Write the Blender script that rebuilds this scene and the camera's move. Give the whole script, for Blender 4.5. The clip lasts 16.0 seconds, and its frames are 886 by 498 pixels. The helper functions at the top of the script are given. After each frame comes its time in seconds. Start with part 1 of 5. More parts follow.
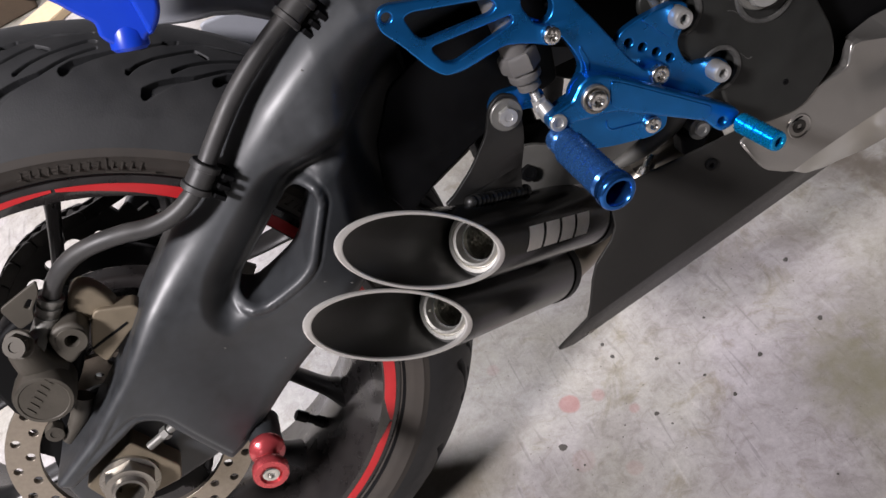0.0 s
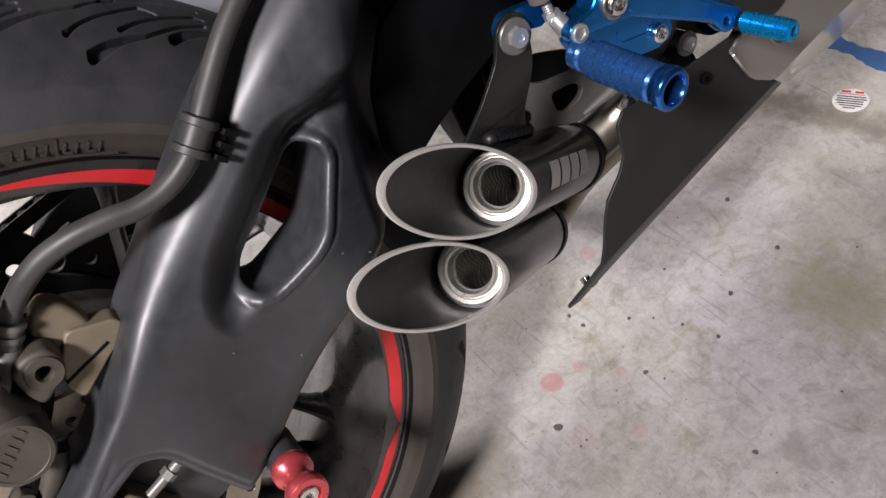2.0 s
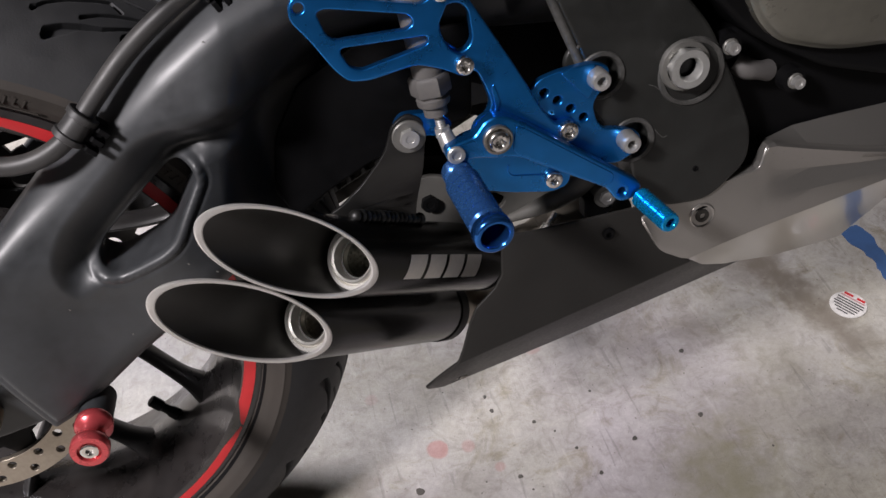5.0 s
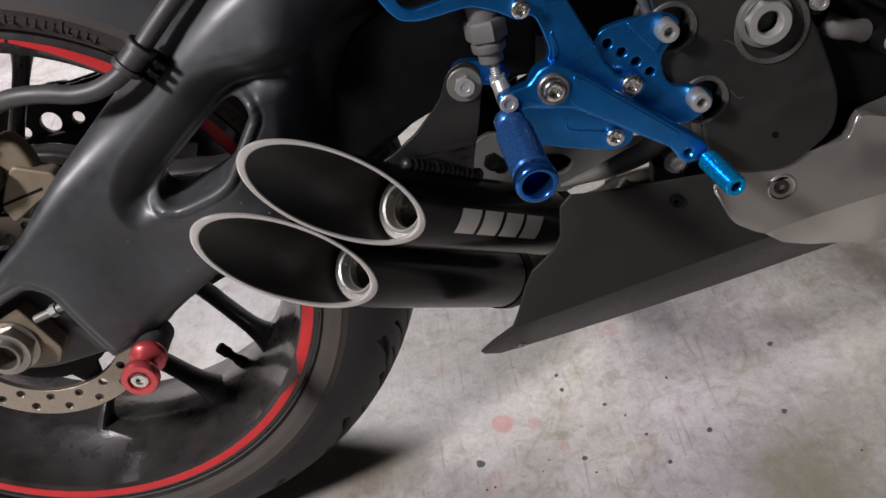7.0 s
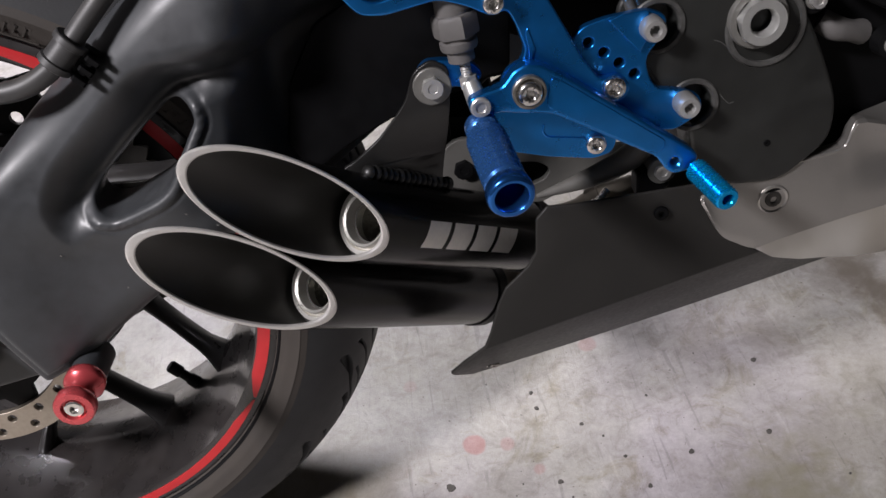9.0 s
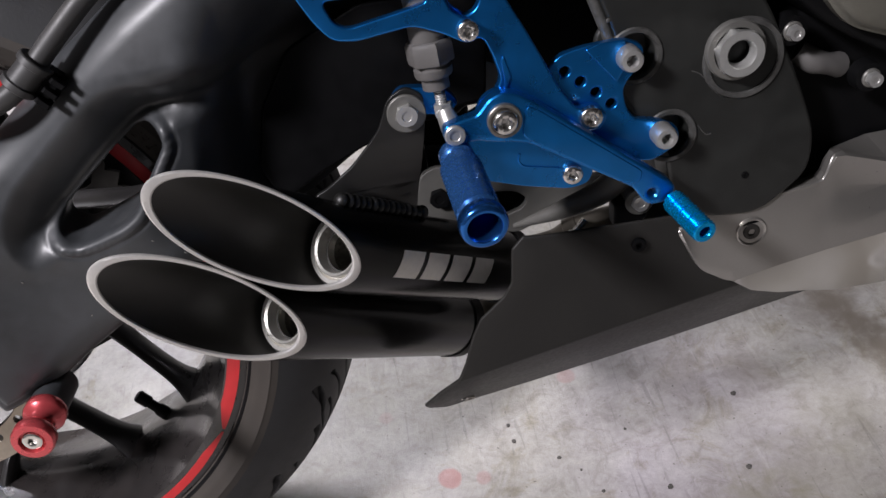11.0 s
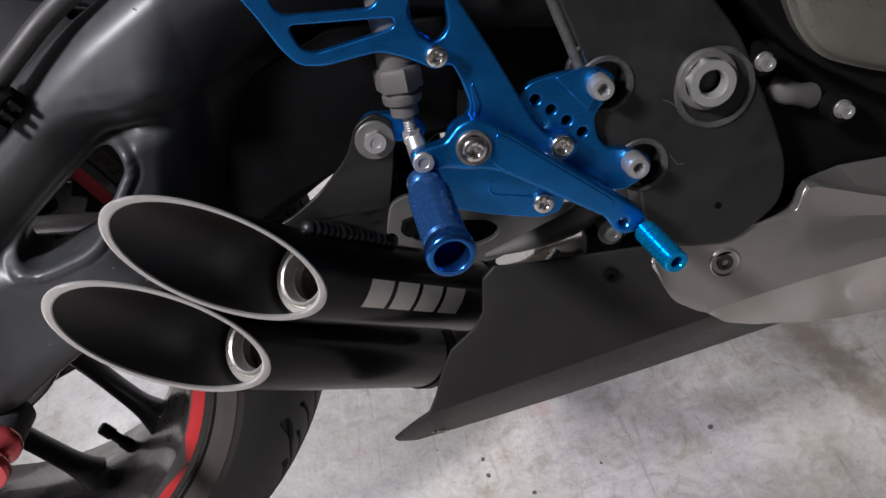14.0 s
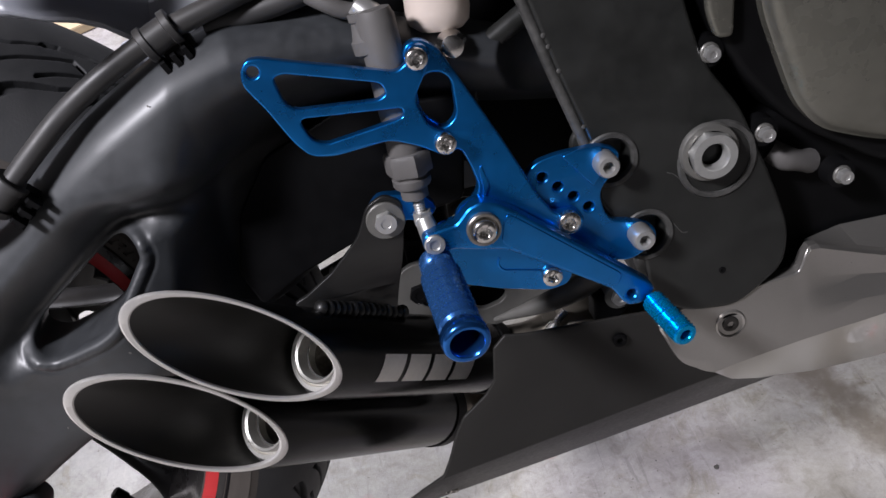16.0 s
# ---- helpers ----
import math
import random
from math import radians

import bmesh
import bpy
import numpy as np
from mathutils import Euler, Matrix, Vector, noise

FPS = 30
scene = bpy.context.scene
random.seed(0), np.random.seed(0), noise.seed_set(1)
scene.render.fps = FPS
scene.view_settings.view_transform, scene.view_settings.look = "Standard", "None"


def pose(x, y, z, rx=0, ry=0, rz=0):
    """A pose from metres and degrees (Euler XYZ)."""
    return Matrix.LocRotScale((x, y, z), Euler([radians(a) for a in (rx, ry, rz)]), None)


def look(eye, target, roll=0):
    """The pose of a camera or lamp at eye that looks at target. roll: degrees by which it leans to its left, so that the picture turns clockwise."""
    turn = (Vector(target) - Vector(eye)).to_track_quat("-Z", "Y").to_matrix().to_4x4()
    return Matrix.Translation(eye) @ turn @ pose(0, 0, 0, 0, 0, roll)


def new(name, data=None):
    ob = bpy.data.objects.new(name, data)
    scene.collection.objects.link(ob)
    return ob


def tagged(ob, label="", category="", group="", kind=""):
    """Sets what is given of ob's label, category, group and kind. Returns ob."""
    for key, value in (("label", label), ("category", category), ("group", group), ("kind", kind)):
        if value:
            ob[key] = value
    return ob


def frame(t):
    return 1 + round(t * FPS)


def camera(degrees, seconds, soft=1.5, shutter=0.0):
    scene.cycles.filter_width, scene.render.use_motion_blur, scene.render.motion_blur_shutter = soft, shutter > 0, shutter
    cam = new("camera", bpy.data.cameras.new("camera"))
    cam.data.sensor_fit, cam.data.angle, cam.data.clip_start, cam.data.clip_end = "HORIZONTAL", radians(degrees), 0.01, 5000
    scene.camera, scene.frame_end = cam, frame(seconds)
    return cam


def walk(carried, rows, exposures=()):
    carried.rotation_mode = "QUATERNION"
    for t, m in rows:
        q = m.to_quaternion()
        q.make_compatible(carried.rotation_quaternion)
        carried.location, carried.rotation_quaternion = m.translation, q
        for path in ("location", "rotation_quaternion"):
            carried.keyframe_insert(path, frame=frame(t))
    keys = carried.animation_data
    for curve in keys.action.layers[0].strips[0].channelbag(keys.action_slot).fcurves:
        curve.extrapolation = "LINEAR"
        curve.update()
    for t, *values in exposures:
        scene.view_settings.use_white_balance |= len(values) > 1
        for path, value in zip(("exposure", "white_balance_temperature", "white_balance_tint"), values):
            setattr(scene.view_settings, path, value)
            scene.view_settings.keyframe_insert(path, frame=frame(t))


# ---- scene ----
cam = camera(53.83, 16.0)
PATH = [
    (0, (0.2689, -0.5083, 0.8725), (0.3062, 0.1847, 0.1526), -25.13),
    (0.5, (0.2529, -0.4752, 0.8286), (0.3071, 0.2380, 0.1298), -24.58),
    (1, (0.2114, -0.4588, 0.7989), (0.2914, 0.2508, 0.0988), -24.95),
    (1.5, (0.1673, -0.4392, 0.7947), (0.3450, 0.2193, 0.0634), -22.51),
    (2, (0.1322, -0.4283, 0.8120), (0.3612, 0.2027, 0.0708), -22.22),
    (2.5, (0.1166, -0.4221, 0.8189), (0.3546, 0.2057, 0.0778), -21.97),
    (3, (0.1226, -0.4219, 0.8218), (0.3694, 0.2016, 0.0800), -21.54),
    (3.5, (0.1512, -0.4418, 0.8328), (0.3782, 0.1963, 0.0971), -16.54),
    (4, (0.2266, -0.4704, 0.8435), (0.4058, 0.1977, 0.1213), -12.04),
    (4.2, (0.2633, -0.4795, 0.8483), (0.4382, 0.1865, 0.1232), -10.02),
    (6.3, (0.3411, -0.5654, 0.8053), (0.3245, 0.1931, 0.1538), -11.43),
    (6.5, (0.3483, -0.5651, 0.8008), (0.3267, 0.1879, 0.1431), -11.52),
    (7, (0.3608, -0.5413, 0.8001), (0.3254, 0.1888, 0.1176), -13.34),
    (7.5, (0.3592, -0.5105, 0.7805), (0.3213, 0.2156, 0.0940), -13.63),
    (8, (0.3611, -0.5064, 0.7708), (0.3326, 0.2204, 0.0845), -13.03),
    (8.5, (0.3625, -0.4935, 0.7740), (0.3456, 0.2329, 0.0870), -12.31),
    (9, (0.3664, -0.4975, 0.7705), (0.3602, 0.2304, 0.0848), -11.61),
    (9.5, (0.3712, -0.4951, 0.7654), (0.3708, 0.2378, 0.0850), -11.08),
    (12, (0.3747, -0.4863, 0.7613), (0.4023, 0.2683, 0.1057), -9.19),
    (12.5, (0.3768, -0.4847, 0.7590), (0.4082, 0.2742, 0.1085), -9.00),
    (13, (0.3789, -0.4834, 0.7565), (0.4160, 0.2788, 0.1103), -8.71),
    (13.5, (0.3806, -0.4831, 0.7560), (0.4207, 0.2813, 0.1126), -8.43),
    (14, (0.3824, -0.4835, 0.7538), (0.4251, 0.2833, 0.1134), -8.23),
    (14.5, (0.3817, -0.4810, 0.7543), (0.4286, 0.2869, 0.1154), -8.11),
    (15, (0.3809, -0.4777, 0.7556), (0.4311, 0.2922, 0.1194), -7.94),
    (15.5, (0.3826, -0.4716, 0.7594), (0.4372, 0.2986, 0.1239), -8.02),
    (16, (0.3786, -0.4629, 0.7922), (0.4318, 0.3095, 0.1593), -9.28),
]
# The walk: a hand-held camera circling the tail end of a parked motorcycle.
walk(cam, [(t, look(eye, target, roll)) for t, eye, target, roll in PATH],
     [(0.0, 0.02, 6380, 10), (1.0, 0.07, 6420, 10), (2.0, 0.12, 6500, 10), (3.0, 0.03, 6500, 10), (4.0, -0.11, 6480, 10), (6.5, -0.15, 6450, 10), (8.0, -0.16, 6400, 10),
      (9.5, -0.06, 6300, 10), (12.0, -0.14, 6200, 10), (14.5, -0.10, 6150, 10), (16.0, -0.05, 6080, 10)])

# ---- light ----
world = bpy.data.worlds.new("garage_air")
world.use_nodes = True
world.node_tree.nodes["Background"].inputs[0].default_value = (0.75, 0.8, 1.0, 1)
world.node_tree.nodes["Background"].inputs[1].default_value = 0.0
scene.world = world
# Both are out of view; the second is added to brighten the floor beyond the wheel.
LAMPS = [((-1.30, -1.08, 2.42), 0.42, 0.42, 156.0, (0.98, 0.92, 0.94)), ((-0.60, 1.80, 2.42), 0.8, 0.8, 128.0, (0.97, 0.92, 0.97))]
for place, side, deep, watts, tint in LAMPS:
    lamp = bpy.data.lights.new("ceiling_lamp_light", "AREA")
    lamp.shape, lamp.size, lamp.size_y, lamp.energy, lamp.color = "RECTANGLE", side, deep, watts, tint
    tagged(new("ceiling_lamp_light", lamp), kind="structure").location = place


# ---- materials ----
def mat(name, color, rough=0.5, metal=0.0, vary=0.25, grain=90.0, blotch=9.0, bump=0.0, bump_scale=400.0, rough_vary=0.12,
        dust=0.0, dust_color=(0.3, 0.27, 0.23), coat=0.0, coat_rough=0.12, spec=0.5):
    """A surface with variation at two scales, fine relief and a veil of dust on what faces up."""
    m = bpy.data.materials.new(name)
    m.use_nodes = True
    nt = m.node_tree
    b = nt.nodes["Principled BSDF"]
    b.inputs["Metallic"].default_value = metal
    b.inputs["Coat Weight"].default_value = coat
    b.inputs["Coat Roughness"].default_value = coat_rough
    b.inputs["Specular IOR Level"].default_value = spec
    tc = nt.nodes.new("ShaderNodeTexCoord")

    def tex(scale, detail=5.0):
        n = nt.nodes.new("ShaderNodeTexNoise")
        n.inputs["Scale"].default_value, n.inputs["Detail"].default_value = scale, detail
        nt.links.new(tc.outputs["Object"], n.inputs["Vector"])
        return n.outputs["Fac"]

    def math_node(op, a, c):
        n = nt.nodes.new("ShaderNodeMath")
        n.operation = op
        for i, v in enumerate((a, c)):
            if isinstance(v, (int, float)):
                n.inputs[i].default_value = v
            else:
                nt.links.new(v, n.inputs[i])
        return n.outputs[0]

    def ramp(f, lo, hi, a, c):
        n = nt.nodes.new("ShaderNodeMapRange")
        nt.links.new(f, n.inputs[0])
        for i, v in zip((1, 2, 3, 4), (lo, hi, a, c)):
            n.inputs[i].default_value = v
        return n.outputs[0]

    def mix(f, a, c):
        n = nt.nodes.new("ShaderNodeMix")
        n.data_type = "RGBA"
        if isinstance(f, (int, float)):
            n.inputs[0].default_value = f
        else:
            nt.links.new(f, n.inputs[0])
        for i, v in ((6, a), (7, c)):
            if isinstance(v, tuple):
                n.inputs[i].default_value = (*v[:3], 1)
            else:
                nt.links.new(v, n.inputs[i])
        return n.outputs[2]

    big, small = tex(blotch), tex(grain)
    f = math_node("ADD", math_node("MULTIPLY", big, 0.6), math_node("MULTIPLY", small, 0.4))
    dark = tuple(c * (1 - vary) for c in color)
    light = tuple(min(1.0, c * (1 + vary)) for c in color)
    col = mix(ramp(f, 0.3, 0.7, 0.0, 1.0), dark, light)
    ro = ramp(f, 0.3, 0.7, max(0.02, rough - rough_vary), min(1.0, rough + rough_vary))
    if dust > 0:
        geo = nt.nodes.new("ShaderNodeNewGeometry")
        sep = nt.nodes.new("ShaderNodeSeparateXYZ")
        nt.links.new(geo.outputs["Normal"], sep.inputs[0])
        up = ramp(sep.outputs[2], -0.1, 1.0, 0.25, 1.0)
        veil = math_node("MULTIPLY", math_node("MULTIPLY", up, ramp(tex(35.0), 0.35, 0.75, 0.2, 1.0)), dust)
        col = mix(veil, col, dust_color)
        ro = math_node("ADD", ro, math_node("MULTIPLY", veil, 0.5))
    nt.links.new(col, b.inputs["Base Color"])
    nt.links.new(ro, b.inputs["Roughness"])
    if bump > 0:
        bn = nt.nodes.new("ShaderNodeBump")
        bn.inputs["Strength"].default_value, bn.inputs["Distance"].default_value = bump, 0.001
        nt.links.new(tex(bump_scale, 3.0), bn.inputs["Height"])
        nt.links.new(bn.outputs[0], b.inputs["Normal"])
    return m


M_ARM = mat("black_cast_paint", (0.0275, 0.0300, 0.0335), 0.52, vary=0.38, blotch=24.0, grain=140.0, bump=0.06, bump_scale=900, rough_vary=0.14, dust=0.09, dust_color=(0.15, 0.155, 0.155), spec=0.5, coat=0.42, coat_rough=0.32)
M_FRAME = mat("satin_black_frame_paint", (0.0140, 0.0147, 0.0137), 0.40, vary=0.32, blotch=26.0, bump=0.06, dust=0.05, dust_color=(0.2, 0.19, 0.17))
# Black for plastic parts, and for the sheets that stand in for shade.
M_BLACK = mat("black_plastic_and_shade", (0.004, 0.004, 0.0044), 0.55, bump=0.05, spec=0.12)
M_TYRE = mat("tyre_rubber", (0.0155, 0.0163, 0.0180), 0.6, vary=0.3, bump=0.12, bump_scale=700, dust=0.14, dust_color=(0.16, 0.155, 0.15))
M_SHOULDER = mat("scuffed_shoulder_rubber", (0.0215, 0.0222, 0.0236), 0.68, vary=0.25, bump=0.1, bump_scale=500, dust=0.1, dust_color=(0.16, 0.16, 0.16))
M_WALL_RUBBER = mat("dusty_sidewall_rubber", (0.034, 0.0285, 0.0240), 0.7, vary=0.3, bump=0.1, bump_scale=600, dust=0.13, dust_color=(0.16, 0.13, 0.1))
M_RIM = mat("bronze_black_rim_paint", (0.0185, 0.0165, 0.0165), 0.28, vary=0.35, blotch=30.0, dust=0.07, dust_color=(0.16, 0.13, 0.11), coat=0.7, coat_rough=0.10)
M_SPOKE = mat("black_spoke_paint", (0.020, 0.0192, 0.0198), 0.34, vary=0.25, dust=0.05)
M_RED = mat("red_rim_tape", (0.50, 0.022, 0.026), 0.4, vary=0.15)
M_RED_ANO = mat("red_anodised_aluminium", (0.60, 0.085, 0.095), 0.30, metal=0.55, vary=0.15, coat=0.3)
M_DISC = mat("brake_disc_steel", (0.40, 0.35, 0.29), 0.42, metal=0.85, vary=0.2, grain=300)
M_CALIPER = mat("bronze_caliper_paint", (0.062, 0.055, 0.044), 0.5, metal=0.25, vary=0.3, bump=0.1, bump_scale=500, dust=0.15)
M_BRACKET = mat("tan_bracket_plating", (0.20, 0.165, 0.115), 0.5, metal=0.4, vary=0.25, dust=0.1)
M_ZINC = mat("zinc_plated_steel", (0.60, 0.595, 0.58), 0.34, metal=0.75, vary=0.05, grain=250, rough_vary=0.02)
M_NUT = mat("dull_zinc_plating", (0.50, 0.50, 0.48), 0.38, metal=0.6, vary=0.15, grain=200)
M_AXLE = mat("dull_axle_steel", (0.33, 0.31, 0.28), 0.34, metal=0.85, vary=0.25, grain=250)
M_STEEL = mat("stainless_steel", (0.78, 0.76, 0.73), 0.22, metal=1.0, vary=0.12, grain=300)
M_LIP = mat("brushed_bright_edge", (0.74, 0.72, 0.69), 0.42, metal=0.6, vary=0.08, grain=500)
M_RING = mat("machined_bright_steel", (0.74, 0.72, 0.67), 0.30, metal=0.7, vary=0.08, grain=500)
M_CORE = mat("silencer_core_steel", (0.26, 0.25, 0.22), 0.38, metal=0.9, vary=0.3)
M_PIPE = mat("heat_tinted_steel", (0.31, 0.28, 0.235), 0.40, metal=0.92, vary=0.25, blotch=30.0)
M_CAN = mat("black_ceramic_coating", (0.0035, 0.0034, 0.0032), 0.24, vary=0.15, rough_vary=0.03, spec=0.36)
M_HANGER = mat("satin_black_hanger", (0.0115, 0.0112, 0.0106), 0.38, vary=0.2, bump=0.03)
M_CAN_IN = mat("black_ceramic_inside", (0.03, 0.029, 0.026), 0.42, vary=0.15)
M_ETCH = mat("etched_grey_mark", (0.80, 0.78, 0.74), 0.48, metal=0.55, vary=0.12, grain=300)
M_BLUE = mat("blue_anodised_aluminium", (0.015, 0.205, 0.61), 0.29, metal=0.90, vary=0.12, blotch=40.0, rough_vary=0.05, coat=0.35, coat_rough=0.06)
M_BLUE_PEG = mat("blue_anodised_knurling", (0.050, 0.170, 0.48), 0.26, metal=0.72, vary=0.22, grain=900)
M_PEG_END = mat("smooth_blue_anodised", (0.034, 0.16, 0.52), 0.22, metal=0.92, vary=0.12, rough_vary=0.04)
M_CYAN = mat("bright_blue_anodised", (0.006, 0.36, 0.78), 0.25, metal=0.75, vary=0.2, grain=900)
M_TAIL_BLUE = mat("plain_blue_paint", (0.008, 0.05, 0.52), 0.3, vary=0.08, rough_vary=0.04)
M_WORN = mat("worn_frame_edge", (0.085, 0.084, 0.080), 0.45, metal=0.3, vary=0.5, grain=260, blotch=40)
M_PLANK = mat("pale_planed_wood", (0.55, 0.43, 0.27), 0.7, vary=0.15)
M_RUBBER = mat("grey_rubber", (0.105, 0.10, 0.096), 0.6, vary=0.2, bump=0.05)
M_HOSE = mat("black_brake_hose", (0.033, 0.033, 0.034), 0.48, vary=0.2, dust=0.15)
M_TAB = mat("dull_grey_bracket_paint", (0.092, 0.090, 0.083), 0.5, vary=0.2, dust=0.1)
M_COLLAR = mat("dull_zinc_collar", (0.19, 0.186, 0.172), 0.45, metal=0.5, vary=0.16)
M_BELLY = mat("matt_black_fairing", (0.0155, 0.0149, 0.0138), 0.50, vary=0.14, grain=300, bump=0.03, bump_scale=1500, dust=0.03, spec=0.35)
M_SILVER = mat("silver_grey_fairing_paint", (0.43, 0.412, 0.385), 0.30, metal=0.80, vary=0.04, grain=600, coat=0.55, coat_rough=0.07, rough_vary=0.03)
M_GREY = mat("grey_tail_paint", (0.27, 0.28, 0.31), 0.38, vary=0.06)
M_CASE = mat("engine_cover_grey", (0.150, 0.146, 0.122), 0.30, metal=0.5, vary=0.2, dust=0.12)
M_CHAIN = mat("oily_chain_steel", (0.05, 0.047, 0.043), 0.45, metal=0.6, vary=0.4)
M_AMBER = mat("amber_brake_fluid_bottle", (0.72, 0.62, 0.54), 0.35, vary=0.1)
M_PRINT = mat("faded_red_print", (0.42, 0.24, 0.24), 0.7, vary=0.2)
M_WHITE = mat("white_sticker_paper", (0.75, 0.73, 0.70), 0.6, vary=0.06)
M_TAPE = mat("blue_painters_tape", (0.035, 0.09, 0.22), 0.7, vary=0.25)
M_PLASTER = mat("painted_plaster", (0.045, 0.044, 0.043), 0.8, vary=0.06, bump=0.1, bump_scale=60)
M_STICKER = mat("worn_white_sticker", (0.62, 0.60, 0.57), 0.6, vary=0.2, grain=260, blotch=90)
M_GRIT = mat("dark_grit", (0.085, 0.078, 0.070), 0.8, vary=0.4)
M_CARD = mat("brown_cardboard", (0.11, 0.08, 0.055), 0.8, vary=0.2)


def concrete():
    m = bpy.data.materials.new("stained_concrete")
    m.use_nodes = True
    nt = m.node_tree
    b = nt.nodes["Principled BSDF"]
    tc = nt.nodes.new("ShaderNodeTexCoord")

    def tex(scale, detail, rough=0.55, distort=0.0):
        n = nt.nodes.new("ShaderNodeTexNoise")
        for k, v in (("Scale", scale), ("Detail", detail), ("Roughness", rough), ("Distortion", distort)):
            n.inputs[k].default_value = v
        nt.links.new(tc.outputs["Object"], n.inputs["Vector"])
        return n.outputs["Fac"]

    def ramp(f, stops):
        n = nt.nodes.new("ShaderNodeValToRGB")
        e = n.color_ramp.elements
        while len(e) < len(stops):
            e.new(0.5)
        for el, (p, c) in zip(e, stops):
            el.position, el.color = p, (*c, 1)
        nt.links.new(f, n.inputs[0])
        return n.outputs[0]

    def mix(f, a, c, mode="MIX"):
        n = nt.nodes.new("ShaderNodeMix")
        n.data_type, n.blend_type = "RGBA", mode
        if isinstance(f, float):
            n.inputs[0].default_value = f
        else:
            nt.links.new(f, n.inputs[0])
        nt.links.new(a, n.inputs[6])
        nt.links.new(c, n.inputs[7])
        return n.outputs[2]

    base = ramp(tex(6.0, 9.0, 0.66, 0.5), [(0.30, (0.275, 0.260, 0.238)), (0.48, (0.375, 0.360, 0.340)), (0.66, (0.462, 0.448, 0.430))])
    tint = ramp(tex(2.6, 5.0, 0.6), [(0.36, (0.90, 0.88, 0.76)), (0.5, (1.0, 0.99, 0.97)), (0.64, (0.97, 0.93, 1.0))])
    mottle = ramp(tex(38.0, 7.0, 0.72, 0.9), [(0.32, (0.74, 0.72, 0.69)), (0.5, (1, 1, 1)), (0.68, (1.10, 1.10, 1.10))])
    fine = ramp(tex(170.0, 6.0, 0.75), [(0.3, (0.84, 0.84, 0.84)), (0.65, (1.06, 1.06, 1.06))])
    stain = ramp(tex(13.0, 6.0, 0.7, 1.2), [(0.56, (1, 1, 1)), (0.70, (0.74, 0.71, 0.60))])
    speck = ramp(tex(210.0, 2.0), [(0.25, (0.42, 0.40, 0.38)), (0.31, (1, 1, 1))])

    def streaks(turn, across, along, lo, tone):
        """Long thin trowel marks and scratches."""
        mp = nt.nodes.new("ShaderNodeMapping")
        mp.inputs["Rotation"].default_value = (0, 0, radians(turn))
        mp.inputs["Scale"].default_value = (across, along, 1)
        nt.links.new(tc.outputs["Object"], mp.inputs["Vector"])
        n = nt.nodes.new("ShaderNodeTexNoise")
        n.inputs["Scale"].default_value, n.inputs["Detail"].default_value, n.inputs["Distortion"].default_value = 1.0, 5.0, 0.6
        nt.links.new(mp.outputs[0], n.inputs["Vector"])
        return ramp(n.outputs["Fac"], [(lo, (1, 1, 1)), (lo + 0.07, (tone, tone, tone))])

    col = base
    for layer in (tint, mottle, fine, stain, speck, streaks(25, 150, 16, 0.63, 0.80), streaks(-50, 170, 14, 0.65, 0.78), streaks(70, 130, 12, 0.64, 1.13)):
        col = mix(1.0, col, layer, "MULTIPLY")
    warp = nt.nodes.new("ShaderNodeTexNoise")
    warp.inputs["Scale"].default_value, warp.inputs["Detail"].default_value = 55.0, 4.0
    nt.links.new(tc.outputs["Object"], warp.inputs["Vector"])

    def floor_patch(col, x, y, r, soft, color, amount, wobble=0.012):
        """An irregular tinted patch round a place on the floor."""
        d = nt.nodes.new("ShaderNodeVectorMath")
        d.operation = "DISTANCE"
        nt.links.new(tc.outputs["Object"], d.inputs[0])
        d.inputs[1].default_value = (x, y, 0.0)
        w = nt.nodes.new("ShaderNodeMath")
        w.operation = "MULTIPLY_ADD"
        nt.links.new(warp.outputs["Fac"], w.inputs[0])
        w.inputs[1].default_value = wobble
        nt.links.new(d.outputs["Value"], w.inputs[2])
        m_ = nt.nodes.new("ShaderNodeMapRange")
        m_.interpolation_type = "SMOOTHSTEP"
        nt.links.new(w.outputs[0], m_.inputs[0])
        for i, v in zip((1, 2, 3, 4), (r + wobble / 2 - soft, r + wobble / 2 + soft, amount, 0.0)):
            m_.inputs[i].default_value = v
        tone = nt.nodes.new("ShaderNodeRGB")
        tone.outputs[0].default_value = (*color, 1)
        return mix(m_.outputs[0], col, tone.outputs[0])

    for x, y, r, k in ((0.353, 0.021, 0.0118, 0.62), (0.386, 0.014, 0.0072, 0.34), (0.413, -0.022, 0.0055, 0.36), (0.498, 0.122, 0.010, 0.32), (0.378, -0.084, 0.009, 0.18), (0.295, 0.112, 0.008, 0.2), (0.334, -0.050, 0.013, 0.14)):
        col = floor_patch(col, x, y, r, 0.0018, (0.37, 0.15, 0.14), k, 0.007)
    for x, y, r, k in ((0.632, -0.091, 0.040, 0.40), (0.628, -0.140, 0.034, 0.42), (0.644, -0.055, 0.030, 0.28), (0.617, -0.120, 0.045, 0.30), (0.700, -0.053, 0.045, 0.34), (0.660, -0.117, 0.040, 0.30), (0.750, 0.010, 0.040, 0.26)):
        col = floor_patch(col, x, y, r, 0.030, (0.24, 0.225, 0.155), k, 0.085)
